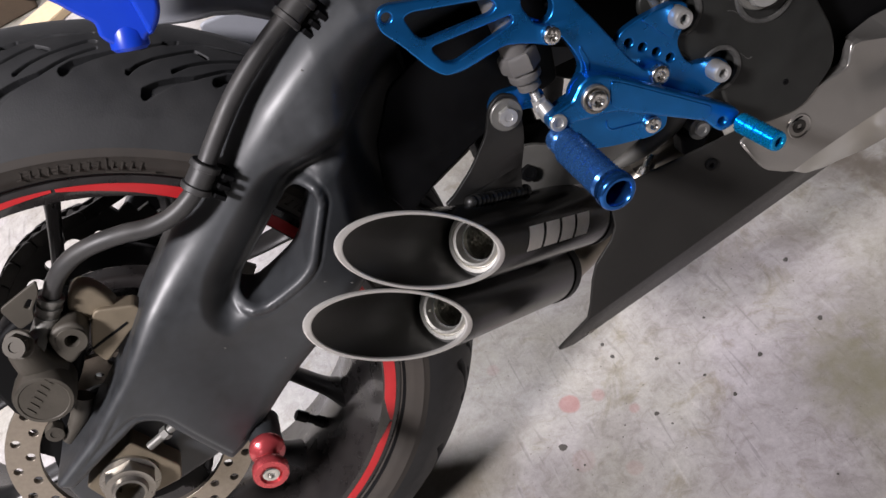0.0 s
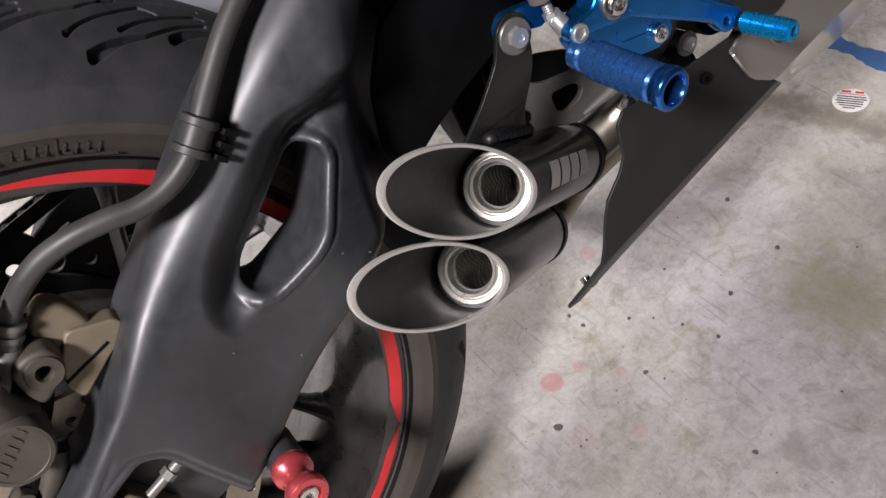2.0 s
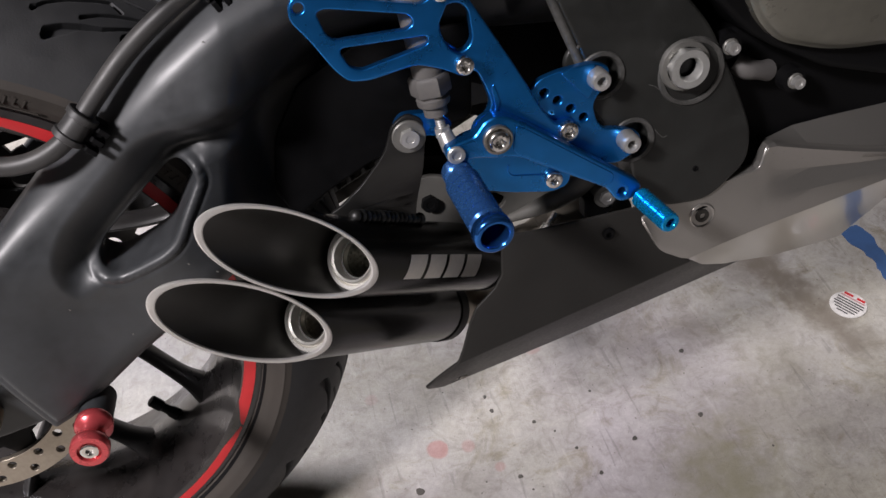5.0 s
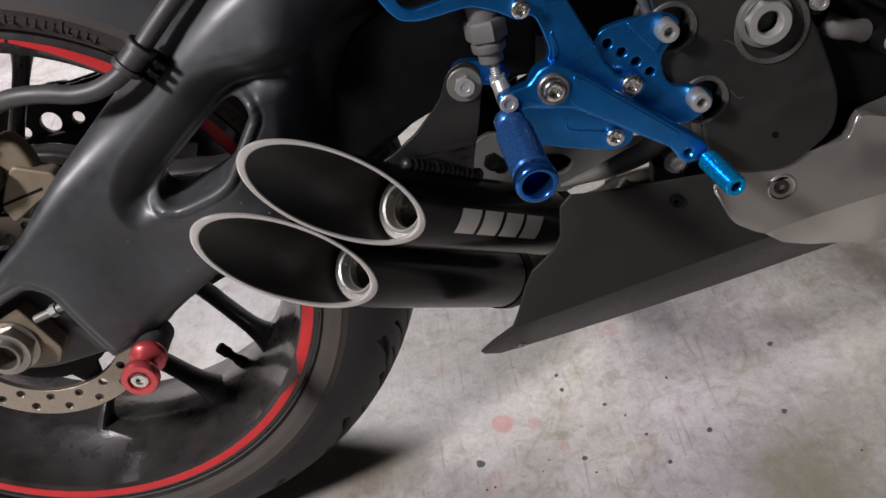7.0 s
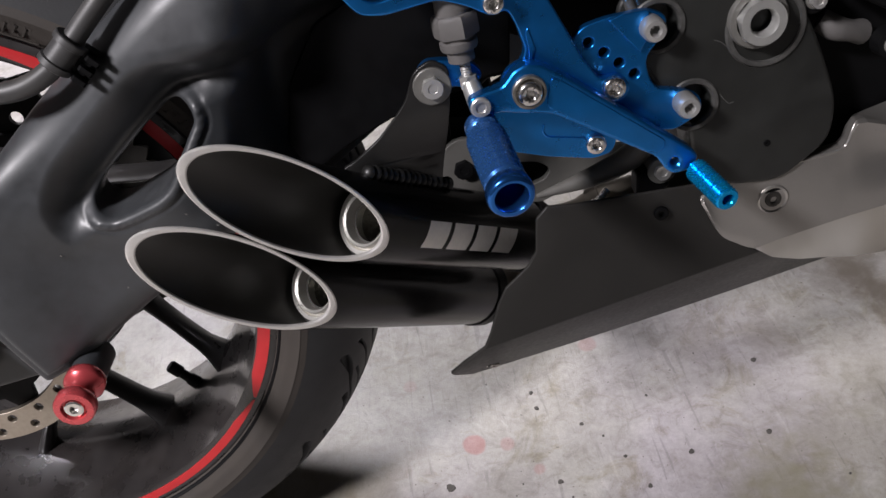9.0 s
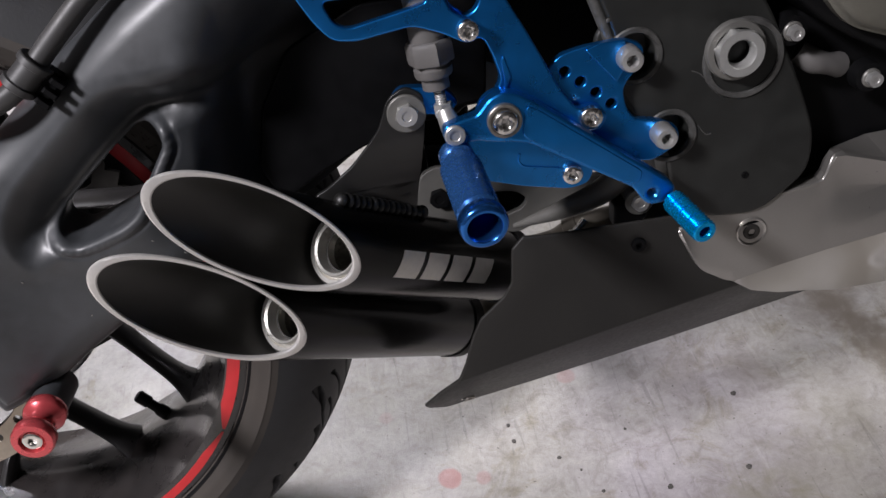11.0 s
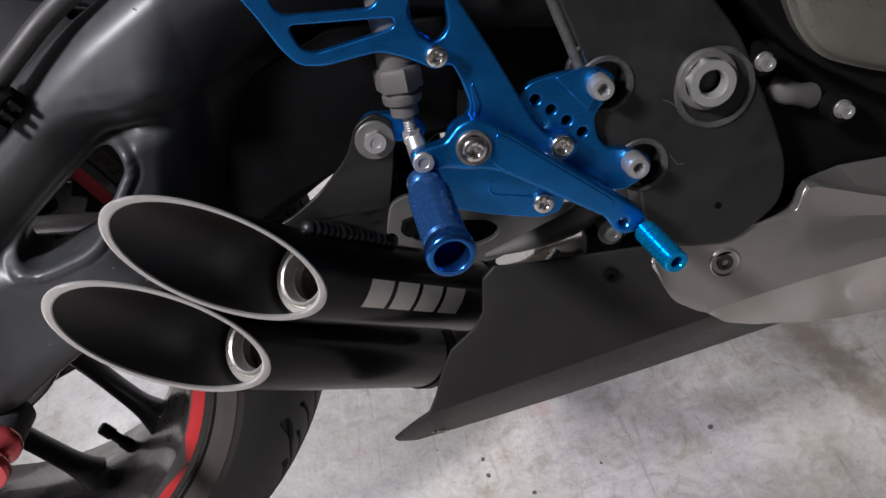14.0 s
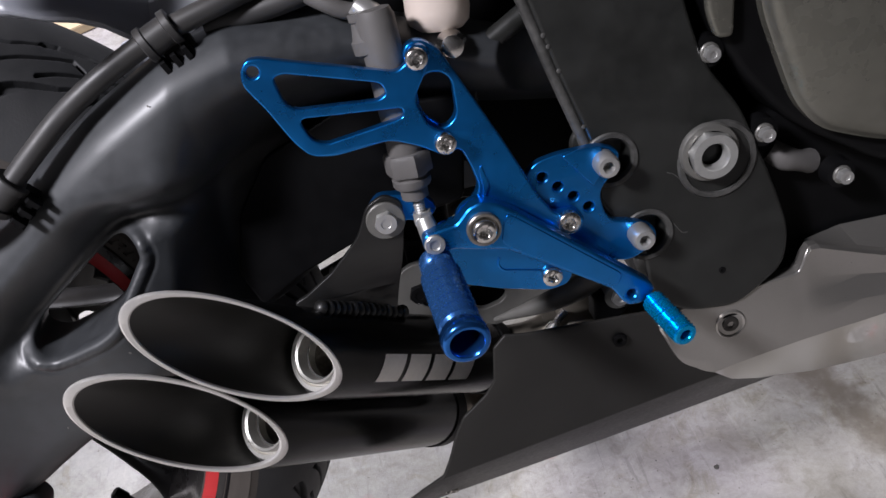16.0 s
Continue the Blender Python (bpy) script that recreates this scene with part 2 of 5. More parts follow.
    # Dark brown patches; those past x 0.79 paint a diagonal shadow line.
    for x, y, r, k in ((0.467, -0.203, 0.014, 0.55), (0.457, -0.140, 0.016, 0.25), (0.312, -0.096, 0.018, 0.35), (0.278, 0.029, 0.030, 0.35), (0.224, 0.004, 0.050, 0.45), (0.169, 0.000, 0.050, 0.45), (0.690, 0.083, 0.026, 0.40), (0.619, 0.102, 0.020, 0.28), (0.558, -0.049, 0.018, 0.18),
                       (0.816, 0.155, 0.022, 0.85), (0.826, 0.120, 0.022, 0.85), (0.835, 0.085, 0.022, 0.85), (0.845, 0.045, 0.021, 0.8), (0.855, 0.005, 0.020, 0.7), (0.796, 0.146, 0.030, 0.4)):
        col = floor_patch(col, x, y, r, 0.018, (0.17, 0.145, 0.115), k, 0.050)
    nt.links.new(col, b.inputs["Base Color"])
    b.inputs["Roughness"].default_value = 0.40
    b.inputs["Specular IOR Level"].default_value = 0.5
    bn = nt.nodes.new("ShaderNodeBump")
    bn.inputs["Strength"].default_value, bn.inputs["Distance"].default_value = 0.40, 0.002
    nt.links.new(tex(60.0, 9.0, 0.75, 0.5), bn.inputs["Height"])
    nt.links.new(bn.outputs[0], b.inputs["Normal"])
    return m


M_FLOOR = concrete()


# ---- mesh helpers ----
def finish(name, bm, smooth=40):
    bmesh.ops.recalc_face_normals(bm, faces=bm.faces[:])
    me = bpy.data.meshes.new(name)
    bm.to_mesh(me)
    bm.free()
    me.shade_smooth()
    me.set_sharp_from_angle(angle=radians(smooth))
    return me


def part(name, data, material, parent=None, label="", smooth=40):
    """Links a bmesh or mesh as one object under a thing or a part."""
    me = data if isinstance(data, bpy.types.Mesh) else finish(name, data, smooth)
    if not me.materials:
        me.materials.append(material)
    ob = new(name, me)
    ob.parent = parent
    if me.name.startswith("plate"):
        ob.modifiers.new("crisp", "WEIGHTED_NORMAL").keep_sharp = True
    return tagged(ob, label)


def rounded(pts, radius, steps=5):
    """A closed outline with its corners rounded."""
    out = []
    n = len(pts)
    for i in range(n):
        a, p, c = (Vector(pts[k % n]) for k in (i - 1, i, i + 1))
        u, v = a - p, c - p
        d = min(radius, 0.45 * u.length, 0.45 * v.length)
        a, c = p + u.normalized() * d, p + v.normalized() * d
        for k in range(steps + 1):
            s = k / steps
            out.append(tuple(a * (1 - s) ** 2 + p * 2 * s * (1 - s) + c * s * s))
    return out


def disc(x, z, r, n=24):
    return tuple((x + r * math.cos(2 * math.pi * k / n), z + r * math.sin(2 * math.pi * k / n)) for k in range(n))


def plate(outline, y0, y1, bevel=0.0015, holes=(), radius=0.006, smooth=35):
    """A plate standing in the bike's length, from y0 to y1, with rounded corners, bevelled edges and holes. Outlines are (x, z)."""
    cu = bpy.data.curves.new("outline", "CURVE")
    cu.dimensions, cu.fill_mode = "2D", "BOTH"
    cu.extrude, cu.bevel_depth, cu.bevel_resolution, cu.offset = abs(y1 - y0) / 2 - bevel, bevel, 2, -bevel
    for i, loop in enumerate((outline, *holes)):
        pts = loop if isinstance(loop, tuple) else rounded(loop, radius)
        sp = cu.splines.new("POLY")
        sp.points.add(len(pts) - 1)
        for q, (x, z) in zip(sp.points, pts):
            q.co = (x, z, 0, 1)
        sp.use_cyclic_u = True
    ob = new("outline", cu)
    dg = bpy.context.evaluated_depsgraph_get()
    me = bpy.data.meshes.new_from_object(ob.evaluated_get(dg))
    bpy.data.objects.remove(ob)
    bpy.data.curves.remove(cu)
    mid = (y0 + y1) / 2
    me.transform(Matrix(((1, 0, 0, 0), (0, 0, -1, mid), (0, 1, 0, 0), (0, 0, 0, 1))))
    bm = bmesh.new()
    bm.from_mesh(me)
    bpy.data.meshes.remove(me)
    bmesh.ops.remove_doubles(bm, verts=bm.verts[:], dist=1e-5)
    return finish("plate", bm, smooth)


def aim(p, d):
    return Matrix.Translation(p) @ Vector(d).normalized().to_track_quat("Z", "Y").to_matrix().to_4x4()


def lathe(profile, p=(0, 0, 0), d=(0, 0, 1), seg=32, hexed=(), bm=None, closed=False, turn=0.0, teeth=None, bite=0.0003):
    """A profile of (radius, height) turned round the axis through p along d; rings in hexed are six-sided, those in teeth are knurled."""
    bm = bm or bmesh.new()
    m = aim(p, d)
    rings = []
    for i, (r, h) in enumerate(profile):
        if r < 1e-6:
            rings.append([bm.verts.new(m @ Vector((0, 0, h)))])
            continue
        ring = []
        for k in range(seg):
            a = 2 * math.pi * k / seg
            q = r
            if i in hexed:
                q = r * math.cos(math.pi / 6) / math.cos((a % (math.pi / 3)) - math.pi / 6)
            if teeth and i in teeth:
                q += bite if (k + i) % 2 else -bite
            ring.append(bm.verts.new(m @ Vector((q * math.cos(a + turn), q * math.sin(a + turn), h))))
        rings.append(ring)
    pairs = list(zip(rings, rings[1:])) + ([(rings[-1], rings[0])] if closed else [])
    for a, c in pairs:
        for k in range(seg):
            j = (k + 1) % seg
            if len(a) == 1 and len(c) > 1:
                bm.faces.new((a[0], c[k], c[j]))
            elif len(c) == 1 and len(a) > 1:
                bm.faces.new((a[k], c[0], a[j]))
            elif len(a) > 1:
                bm.faces.new((a[k], c[k], c[j], a[j]))
    return bm


def glide(pts, steps=6):
    """Catmull-Rom through the points."""
    pts = [Vector(p) for p in pts]
    pts = [2 * pts[0] - pts[1], *pts, 2 * pts[-1] - pts[-2]]
    out = []
    for i in range(1, len(pts) - 2):
        a, b, c, d = pts[i - 1:i + 3]
        for k in range(steps):
            s = k / steps
            out.append(0.5 * (2 * b + (c - a) * s + (2 * a - 5 * b + 4 * c - d) * s * s + (3 * b - a - 3 * c + d) * s ** 3))
    return out + [pts[-2]]


def sweep(pts, radius, seg=14, steps=6, bm=None, flat=1.0):
    """A tube along a smooth path; radius: one number or one for each point; flat squeezes it across the bike."""
    bm = bm or bmesh.new()
    path = glide(pts, steps)
    if isinstance(radius, (int, float)):
        radii = [radius] * len(path)
    else:
        radii = [q.x for q in glide([(r, 0, 0) for r in radius], steps)]
    rings, side = [], Vector((0, 1, 0))
    for i, p in enumerate(path):
        t = (path[min(i + 1, len(path) - 1)] - path[max(i - 1, 0)]).normalized()
        side = (side - t * side.dot(t)).normalized()
        up = t.cross(side)
        rings.append([bm.verts.new(p + radii[i] * (flat * side * math.cos(a) + up * math.sin(a))) for a in (2 * math.pi * k / seg for k in range(seg))])
    for a, c in zip(rings, rings[1:]):
        for k in range(seg):
            j = (k + 1) % seg
            bm.faces.new((a[k], a[j], c[j], c[k]))
    bm.faces.new(rings[0][::-1])
    bm.faces.new(rings[-1])
    return bm


def join(meshes):
    bm = bmesh.new()
    for me in meshes:
        if isinstance(me, bmesh.types.BMesh):
            tmp = bpy.data.meshes.new("tmp")
            me.to_mesh(tmp)
            me.free()
            me = tmp
        bm.from_mesh(me)
        bpy.data.meshes.remove(me)
    return bm


def signed(poly, px, pz):
    """Distance of points from a polygon's edge, above 0 inside."""
    inside, near = np.zeros(len(px), bool), np.full(len(px), 9.0)
    for (x0, z0), (x1, z1) in zip(poly, poly[1:] + poly[:1]):
        dx, dz = x1 - x0, z1 - z0
        u = np.clip(((px - x0) * dx + (pz - z0) * dz) / (dx * dx + dz * dz), 0, 1)
        near = np.minimum(near, np.hypot(px - x0 - u * dx, pz - z0 - u * dz))
        inside ^= ((z0 > pz) != (z1 > pz)) & (px < (x1 - x0) * (pz - z0) / (z1 - z0 + 1e-12) + x0)
    return np.where(inside, near, -near)


def ease(lo, hi, v):
    u = np.clip((v - lo) / (hi - lo), 0, 1)
    return u * u * (3 - 2 * u)


OUT = (0, -1, 0)


def knurled(start, bands, step, end):
    """A profile with bands (radius, from, to) of fine diamond knurling; gives it with the indices of the knurled rings."""
    prof, rings = list(start), set()
    for r, h0, h1 in bands:
        prof.append((r - 0.0011, h0))
        n = max(2, round((h1 - h0 - 0.0008) / step))
        for k in range(n + 1):
            rings.add(len(prof))
            prof.append((r, h0 + 0.0004 + (h1 - h0 - 0.0008) * k / n))
        prof.append((r - 0.0011, h1))
    return prof + list(end), rings


def cap_bolt(parent, p, r, h=0.006, d=OUT, material=None, name="bolt", label="", washer=0.0):
    """A round socket-head bolt standing on p."""
    prof = [(r * 0.7, -0.004), (r, 0), (r, h * 0.66), (r * 0.96, h * 0.86), (r * 0.84, h * 0.98), (r * 0.50, h), (r * 0.45, h * 0.9), (r * 0.43, h * 0.2), (0, h * 0.2)]
    ob = part(name, lathe(prof, p, d, 30, hexed=(6, 7)), material or M_STEEL, parent, label)
    if washer:
        part("washer", lathe([(r * 0.6, 0.0002), (washer, 0.0002), (washer, 0.0016), (washer - 0.0004, 0.002), (r * 0.6, 0.002)], p, d, 32), M_STEEL, parent)
    return ob


def hex_bolt(parent, p, r, h=0.006, d=OUT, material=None, name="bolt", label="", flange=0.0, turn=0.2):
    prof = [(r * 0.7, -0.004), (r, 0.0), (r, 0.0022), (r, h * 0.85), (r * 0.9, h), (r * 0.45, h), (r * 0.42, h * 0.88), (0, h * 0.88)]
    ob = part(name, lathe(prof, p, d, 36, hexed=(1, 2, 3), turn=turn), material or M_ZINC, parent, label)
    if flange:
        part("flange", lathe([(r * 0.5, -0.001), (flange, 0.0), (flange, 0.0016), (flange - 0.0006, 0.0022), (r * 0.5, 0.0024)], p, d, 36), M_COLLAR if material is None else material, parent)
    return ob


# ---- the garage ----
def slab(name, x0, x1, y0, y1, z0, z1, material, kind="structure", label="", category=""):
    bm = bmesh.new()
    bmesh.ops.create_cube(bm, size=1)
    bm.transform(Matrix.Translation(((x0 + x1) / 2, (y0 + y1) / 2, (z0 + z1) / 2)) @ Matrix.Diagonal((x1 - x0, y1 - y0, z1 - z0, 1)))
    return tagged(part(name, bm, material), label, category, kind=kind)


slab("floor", -2.6, 4.0, -2.4, 3.4, -0.1, 0.0, M_FLOOR, label="stained pale grey concrete garage floor", category="floor")
slab("wall_north", -2.6, 4.0, 3.4, 3.52, -0.1, 2.6, M_PLASTER, label="plain painted plaster garage wall", category="wall")
slab("wall_south", -2.6, 4.0, -2.52, -2.4, -0.1, 2.6, M_PLASTER, label="plain painted plaster garage wall", category="wall")
slab("wall_west", -2.72, -2.6, -2.52, 3.52, -0.1, 2.6, M_PLASTER, label="plain painted plaster garage wall", category="wall")
slab("wall_east", 4.0, 4.12, -2.52, 3.52, -0.1, 2.6, M_PLASTER, label="plain painted plaster garage wall", category="wall")
slab("ceiling", -2.72, 4.12, -2.52, 3.52, 2.6, 2.7, M_PLASTER, label="plain painted garage ceiling", category="ceiling")
for place, side, deep, watts, tint in LAMPS:
    bm = bmesh.new()
    bmesh.ops.create_cube(bm, size=1)
    bm.transform(Matrix.Translation((place[0], place[1], 2.515)) @ Matrix.Diagonal((side + 0.1, deep + 0.1, 0.168, 1)))
    bmesh.ops.bevel(bm, geom=bm.edges[:], offset=0.02, segments=2, affect="EDGES")
    tagged(part("ceiling_lamp", bm, M_WHITE), "flat white lamp, out of view, added under the ceiling", "lamp", "ceiling lamps")


def blot(name, x, y, r, material, label, category, seed, height=0.0012, group=""):
    """A thin ragged drop that dried on the floor."""
    rnd = random.Random(seed)
    ph = [rnd.uniform(0, 6.3) for _ in range(4)]
    bm = bmesh.new()
    n = 28
    rim = []
    for k in range(n):
        a = 2 * math.pi * k / n
        q = r * (1 + 0.10 * math.sin(2 * a + ph[0]) + 0.07 * math.sin(3 * a + ph[1]) + 0.05 * math.sin(7 * a + ph[2]))
        rim.append((q * math.cos(a), q * math.sin(a)))
    low = [bm.verts.new((x + u, y + v, 0.0002)) for u, v in rim]
    top = [bm.verts.new((x + 0.92 * u, y + 0.92 * v, height)) for u, v in rim]
    mid = bm.verts.new((x, y, height * 1.15))
    for k in range(n):
        j = (k + 1) % n
        bm.faces.new((low[k], low[j], top[j], top[k]))
        bm.faces.new((top[k], top[j], mid))
    bm.faces.new(low[::-1])
    return tagged(part(name, bm, material), label, category, group)


rnd = random.Random(7)
for i, (x, y, r) in enumerate([(0.322, -0.024, 0.0055), (0.430, -0.041, 0.0032), (0.643, -0.031, 0.0035), (0.425, 0.050, 0.0030), (0.423, 0.071, 0.0026), (0.662, 0.057, 0.0035), (0.513, -0.064, 0.0028),
                               (0.563, -0.036, 0.0034), (0.439, -0.176, 0.0032), (0.499, -0.027, 0.0022), (0.466, 0.020, 0.0026), (0.540, 0.039, 0.0018), (0.333, -0.055, 0.0016), (0.324, -0.056, 0.0014), (0.438, -0.060, 0.0014)]
                              + [(rnd.uniform(0.35, 0.95), rnd.uniform(-0.25, 0.15), rnd.uniform(0.0009, 0.0016)) for _ in range(10)]):
    blot("grit_speck", x, y, 0.82 * r, M_GRIT, "small dark speck of grit on the concrete floor", "grit", 50 + i, 0.0009, "grit specks")

# A round printed paper sticker lying on the floor, and a worn strip of blue tape.
bm = lathe([(0, 0.0003), (0.021, 0.0003), (0.021, 0.0010), (0, 0.0010)], (0.876, 0.054, 0), (0, 0, 1), 40)
sticker = tagged(part("round_sticker", bm, M_STICKER), "round white paper sticker with small print lying on the floor", "sticker")
for along, across, wide, tall, ink in ((-0.0075, 0.0150, 0.011, 0.0034, M_RED), (0.0080, 0.0150, 0.010, 0.0034, M_RED), (0.0, 0.0108, 0.030, 0.0020, M_PRINT), (0.0, 0.0062, 0.033, 0.0016, M_HOSE), (0.001, 0.0022, 0.034, 0.0016, M_HOSE),
                                       (-0.001, -0.0018, 0.032, 0.0016, M_HOSE), (0.0, -0.0058, 0.030, 0.0016, M_HOSE), (0.001, -0.0098, 0.025, 0.0016, M_HOSE), (0.0, -0.0138, 0.014, 0.0016, M_HOSE)):
    bm = bmesh.new()
    bmesh.ops.create_cube(bm, size=1)
    bm.transform(Matrix.Translation((0.876, 0.054, 0)) @ pose(0, 0, 0, 0, 0, -62) @ Matrix.Translation((along, across, 0.0012)) @ Matrix.Diagonal((wide, tall, 0.0005, 1)))
    part("print_bar", bm, ink, sticker)
bm = bmesh.new()
n = 40
rows = []
rnd = random.Random(3)
for k in range(n + 1):
    s = k / n
    x, y = 0.949 + 0.006 * math.sin(5 * s), 0.170 - 0.30 * s
    w = 0.013 + 0.003 * math.sin(23 * s) + rnd.uniform(-0.002, 0.002)
    rows.append([bm.verts.new((x + e * w, y, z)) for e in (-1, 1) for z in (0.0003, 0.0011)])
for a, c in zip(rows, rows[1:]):
    for i, j in ((0, 1), (1, 3), (3, 2), (2, 0)):
        bm.faces.new((a[i], a[j], c[j], c[i]))
bm.faces.new([rows[0][i] for i in (0, 2, 3, 1)])
bm.faces.new([rows[-1][i] for i in (0, 1, 3, 2)])
tagged(part("tape_strip", bm, M_TAPE), "worn strip of blue masking tape stuck to the floor", "tape")

# Things on the floor beyond the wheel.
def lump(name, size, place, turn, material, label, category, bevel):
    bm = bmesh.new()
    bmesh.ops.create_cube(bm, size=1)
    bm.transform(Matrix.Diagonal((*size, 1)))
    bmesh.ops.bevel(bm, geom=bm.edges[:], offset=bevel, segments=2, affect="EDGES")
    bm.transform(pose(*place, 0, 0, turn))
    return tagged(part(name, bm, material), label, category)


lump("wood_offcut", (0.30, 0.09, 0.02), (-0.19, 1.62, 0.0105), 35, M_PLANK, "pale planed wooden offcut lying on the floor", "plank", 0.002)
box = lump("cardboard_box", (0.40, 0.36, 0.26), (-0.48, 1.84, 0.1305), 8, M_CARD, "closed dark brown cardboard box standing on the floor", "box", 0.004)
bm = bmesh.new()
bmesh.ops.create_cube(bm, size=1)
bm.transform(pose(-0.48, 1.84, 0, 0, 0, 8) @ Matrix.Translation((0, 0, 0.261)) @ Matrix.Diagonal((0.405, 0.05, 0.0016, 1)))
part("box_tape", bm, M_BRACKET, box, "tan packing tape")

# ---- the motorcycle, leaning on its side stand ----
bike = new("motorcycle")
bike.matrix_world = Matrix.Translation((0, 0.0732, 0.3114)) @ pose(0, 0, 0, -12.70)
tagged(bike, "black sports motorcycle with blue footrests parked leaning on concrete", "motorcycle")

# Rear wheel: rim with red tape, Y-shaped spokes, hub, disc, sprocket, tyre.
AX = (0, 1, 0)
rim_prof = [(0.224, -0.0800), (0.2295, -0.0785), (0.2295, -0.0740), (0.222, -0.0710), (0.2205, -0.050), (0.206, -0.030), (0.204, 0.0),
            (0.206, 0.030), (0.2205, 0.050), (0.222, 0.0710), (0.2295, 0.0740), (0.2295, 0.0785), (0.224, 0.0800),
            (0.2190, 0.0798), (0.2120, 0.0775), (0.2060, 0.045), (0.1950, 0.020), (0.193, 0.0), (0.1950, -0.020), (0.2060, -0.045), (0.2120, -0.0775), (0.2190, -0.0798)]
rim = part("rear_wheel", lathe(rim_prof, (0, 0, 0), AX, 128, closed=True), M_RIM, bike, "bronze-black cast wheel rim with red stripe")
stripe = bmesh.new()
for a0, a1, wide, rise, fall in ((-140.5, -34.5, 0.0068, 16, 9), (-33.8, 72.3, 0.0098, 7, 26), (73.0, 179.0, 0.0085, 34, 14), (180.5, 218.0, 0.0085, 14, 14)):
    n = int((a1 - a0) / 1.5)
    rows = []
    for k in range(n + 1):
        a = radians(a0 + (a1 - a0) * k / n)
        taper = min(1.0, 0.22 + 0.9 * min(k * 1.5 / rise, (n - k) * 1.5 / fall) ** 0.8)
        row = []
        for f in (0.0, 0.5, 1.0):
            r = 0.2232 - wide * taper * f
            y = -0.0806 + max(0.0, 0.2190 - r) * 0.25
            row.append((r, y))
        row += [(r, y + 0.0009) for r, y in row[::-1]]
        rows.append([stripe.verts.new((r * math.cos(a), y, r * math.sin(a))) for r, y in row])
    for a, c in zip(rows, rows[1:]):
        for i in range(6):
            j = (i + 1) % 6
            stripe.faces.new((a[i], a[j], c[j], c[i]))
part("rim_stripe", stripe, M_RED, rim, "red tape stripe round the rim")
for k in range(3):
    g = radians(5.3 + 120 * k)
    meshes = []
    for e in (-1, 1):
        arm_path = [(r, g + e * radians(o)) for r, o in ((0.060, 6), (0.085, 22), (0.105, 32), (0.128, 38.2), (0.155, 43), (0.180, 46), (0.203, 48))]
        meshes.append(sweep([(r * math.cos(a), 0, r * math.sin(a)) for r, a in arm_path], [0.012, 0.0085, 0.0065, 0.0056, 0.0056, 0.0066, 0.0110], 14, 4, flat=2.4))
    arm_path = [(r, g + radians(o)) for r, o in ((0.104, 34), (0.126, 24.5), (0.147, 18.5), (0.167, 14.7), (0.190, 12.5), (0.203, 12))]
    meshes.append(sweep([(r * math.cos(a), 0, r * math.sin(a)) for r, a in arm_path], [0.0060, 0.0058, 0.0058, 0.0058, 0.0066, 0.0100], 14, 4, flat=2.4))
    part("spoke", join(meshes), M_SPOKE, rim)
slots = [rounded([((r * math.cos(a), r * math.sin(a))) for r, o in ((0.076, -15), (0.076, 0), (0.076, 15), (0.093, 13), (0.094, 0), (0.093, -13)) for a in [radians(65.3 + 120 * k + o)]], 0.006) for k in range(3)]
part("hub_web", plate(disc(0, 0, 0.106, 72), -0.012, 0.012, 0.005, [tuple(tuple(p) for p in q) for q in slots]), M_RIM, rim, "bronze-black web round the hub")
part("hub", lathe([(0.03, -0.09), (0.046, -0.085), (0.05, -0.06), (0.05, 0.06), (0.046, 0.08), (0.03, 0.085)], (0, 0, 0), AX, 40, closed=True), M_RIM, rim)
v = Vector((math.cos(radians(-54)), 0, math.sin(radians(-54))))
part("valve_stem", lathe([(0.0062, 0), (0.0056, 0.012), (0.0044, 0.014), (0.0044, 0.022), (0.0056, 0.023), (0.0056, 0.034), (0.0045, 0.0352), (0, 0.0354)], v * 0.197, -v, 14), M_BLACK, rim)

# Brake disc with drilled holes.
ring = disc(0, 0, 0.096, 72)
holes = [disc(0, 0, 0.071, 60)]
for k in range(20):
    for r, o in ((0.0775, 0.0), (0.0885, 0.5)):
        a = 2 * math.pi * (k + o) / 20 + 0.1
        holes.append(disc(r * math.cos(a), r * math.sin(a), 0.0036, 25))
part("brake_disc", plate(ring, -0.1075, -0.1025, 0.0004, holes), M_DISC, rim, "drilled brown-grey steel brake disc")
inner = [(r * math.cos(a), r * math.sin(a)) for k in range(60) for a in [2 * math.pi * k / 60] for r in [0.0735 if (k % 12) in (0, 1, 11) else 0.062]]
part("disc_carrier", plate(tuple(inner), -0.1020, -0.0965, 0.0006, [disc(0, 0, 0.03, 30)]), M_BLACK, rim)

# Sprocket and chain on the far side.
teeth = [(r * math.cos(a), r * math.sin(a)) for k in range(172) for a in [2 * math.pi * k / 172] for r in [(0.1185, 0.1230, 0.1270, 0.1230)[k % 4]]]
holes = [disc(0.0965 * math.cos(a), 0.0965 * math.sin(a), 0.0100, 25) for a in (radians(94 + 16.4 * k) for k in range(0, 22, 2))]
holes += [disc(0.0975 * math.cos(a), 0.0975 * math.sin(a), 0.0060, 25) for a in (radians(94 + 16.4 * k) for k in range(1, 22, 2))]
part("sprocket_carrier", lathe([(0.0, 0.070), (0.070, 0.070), (0.086, 0.080), (0.086, 0.0875), (0.0, 0.0875)], (0, 0, 0), AX, 48), M_SPOKE, rim)
part("sprocket", plate(tuple(teeth), 0.088, 0.094, 0.0005, holes), M_CHAIN, rim, "black chain sprocket with round holes")
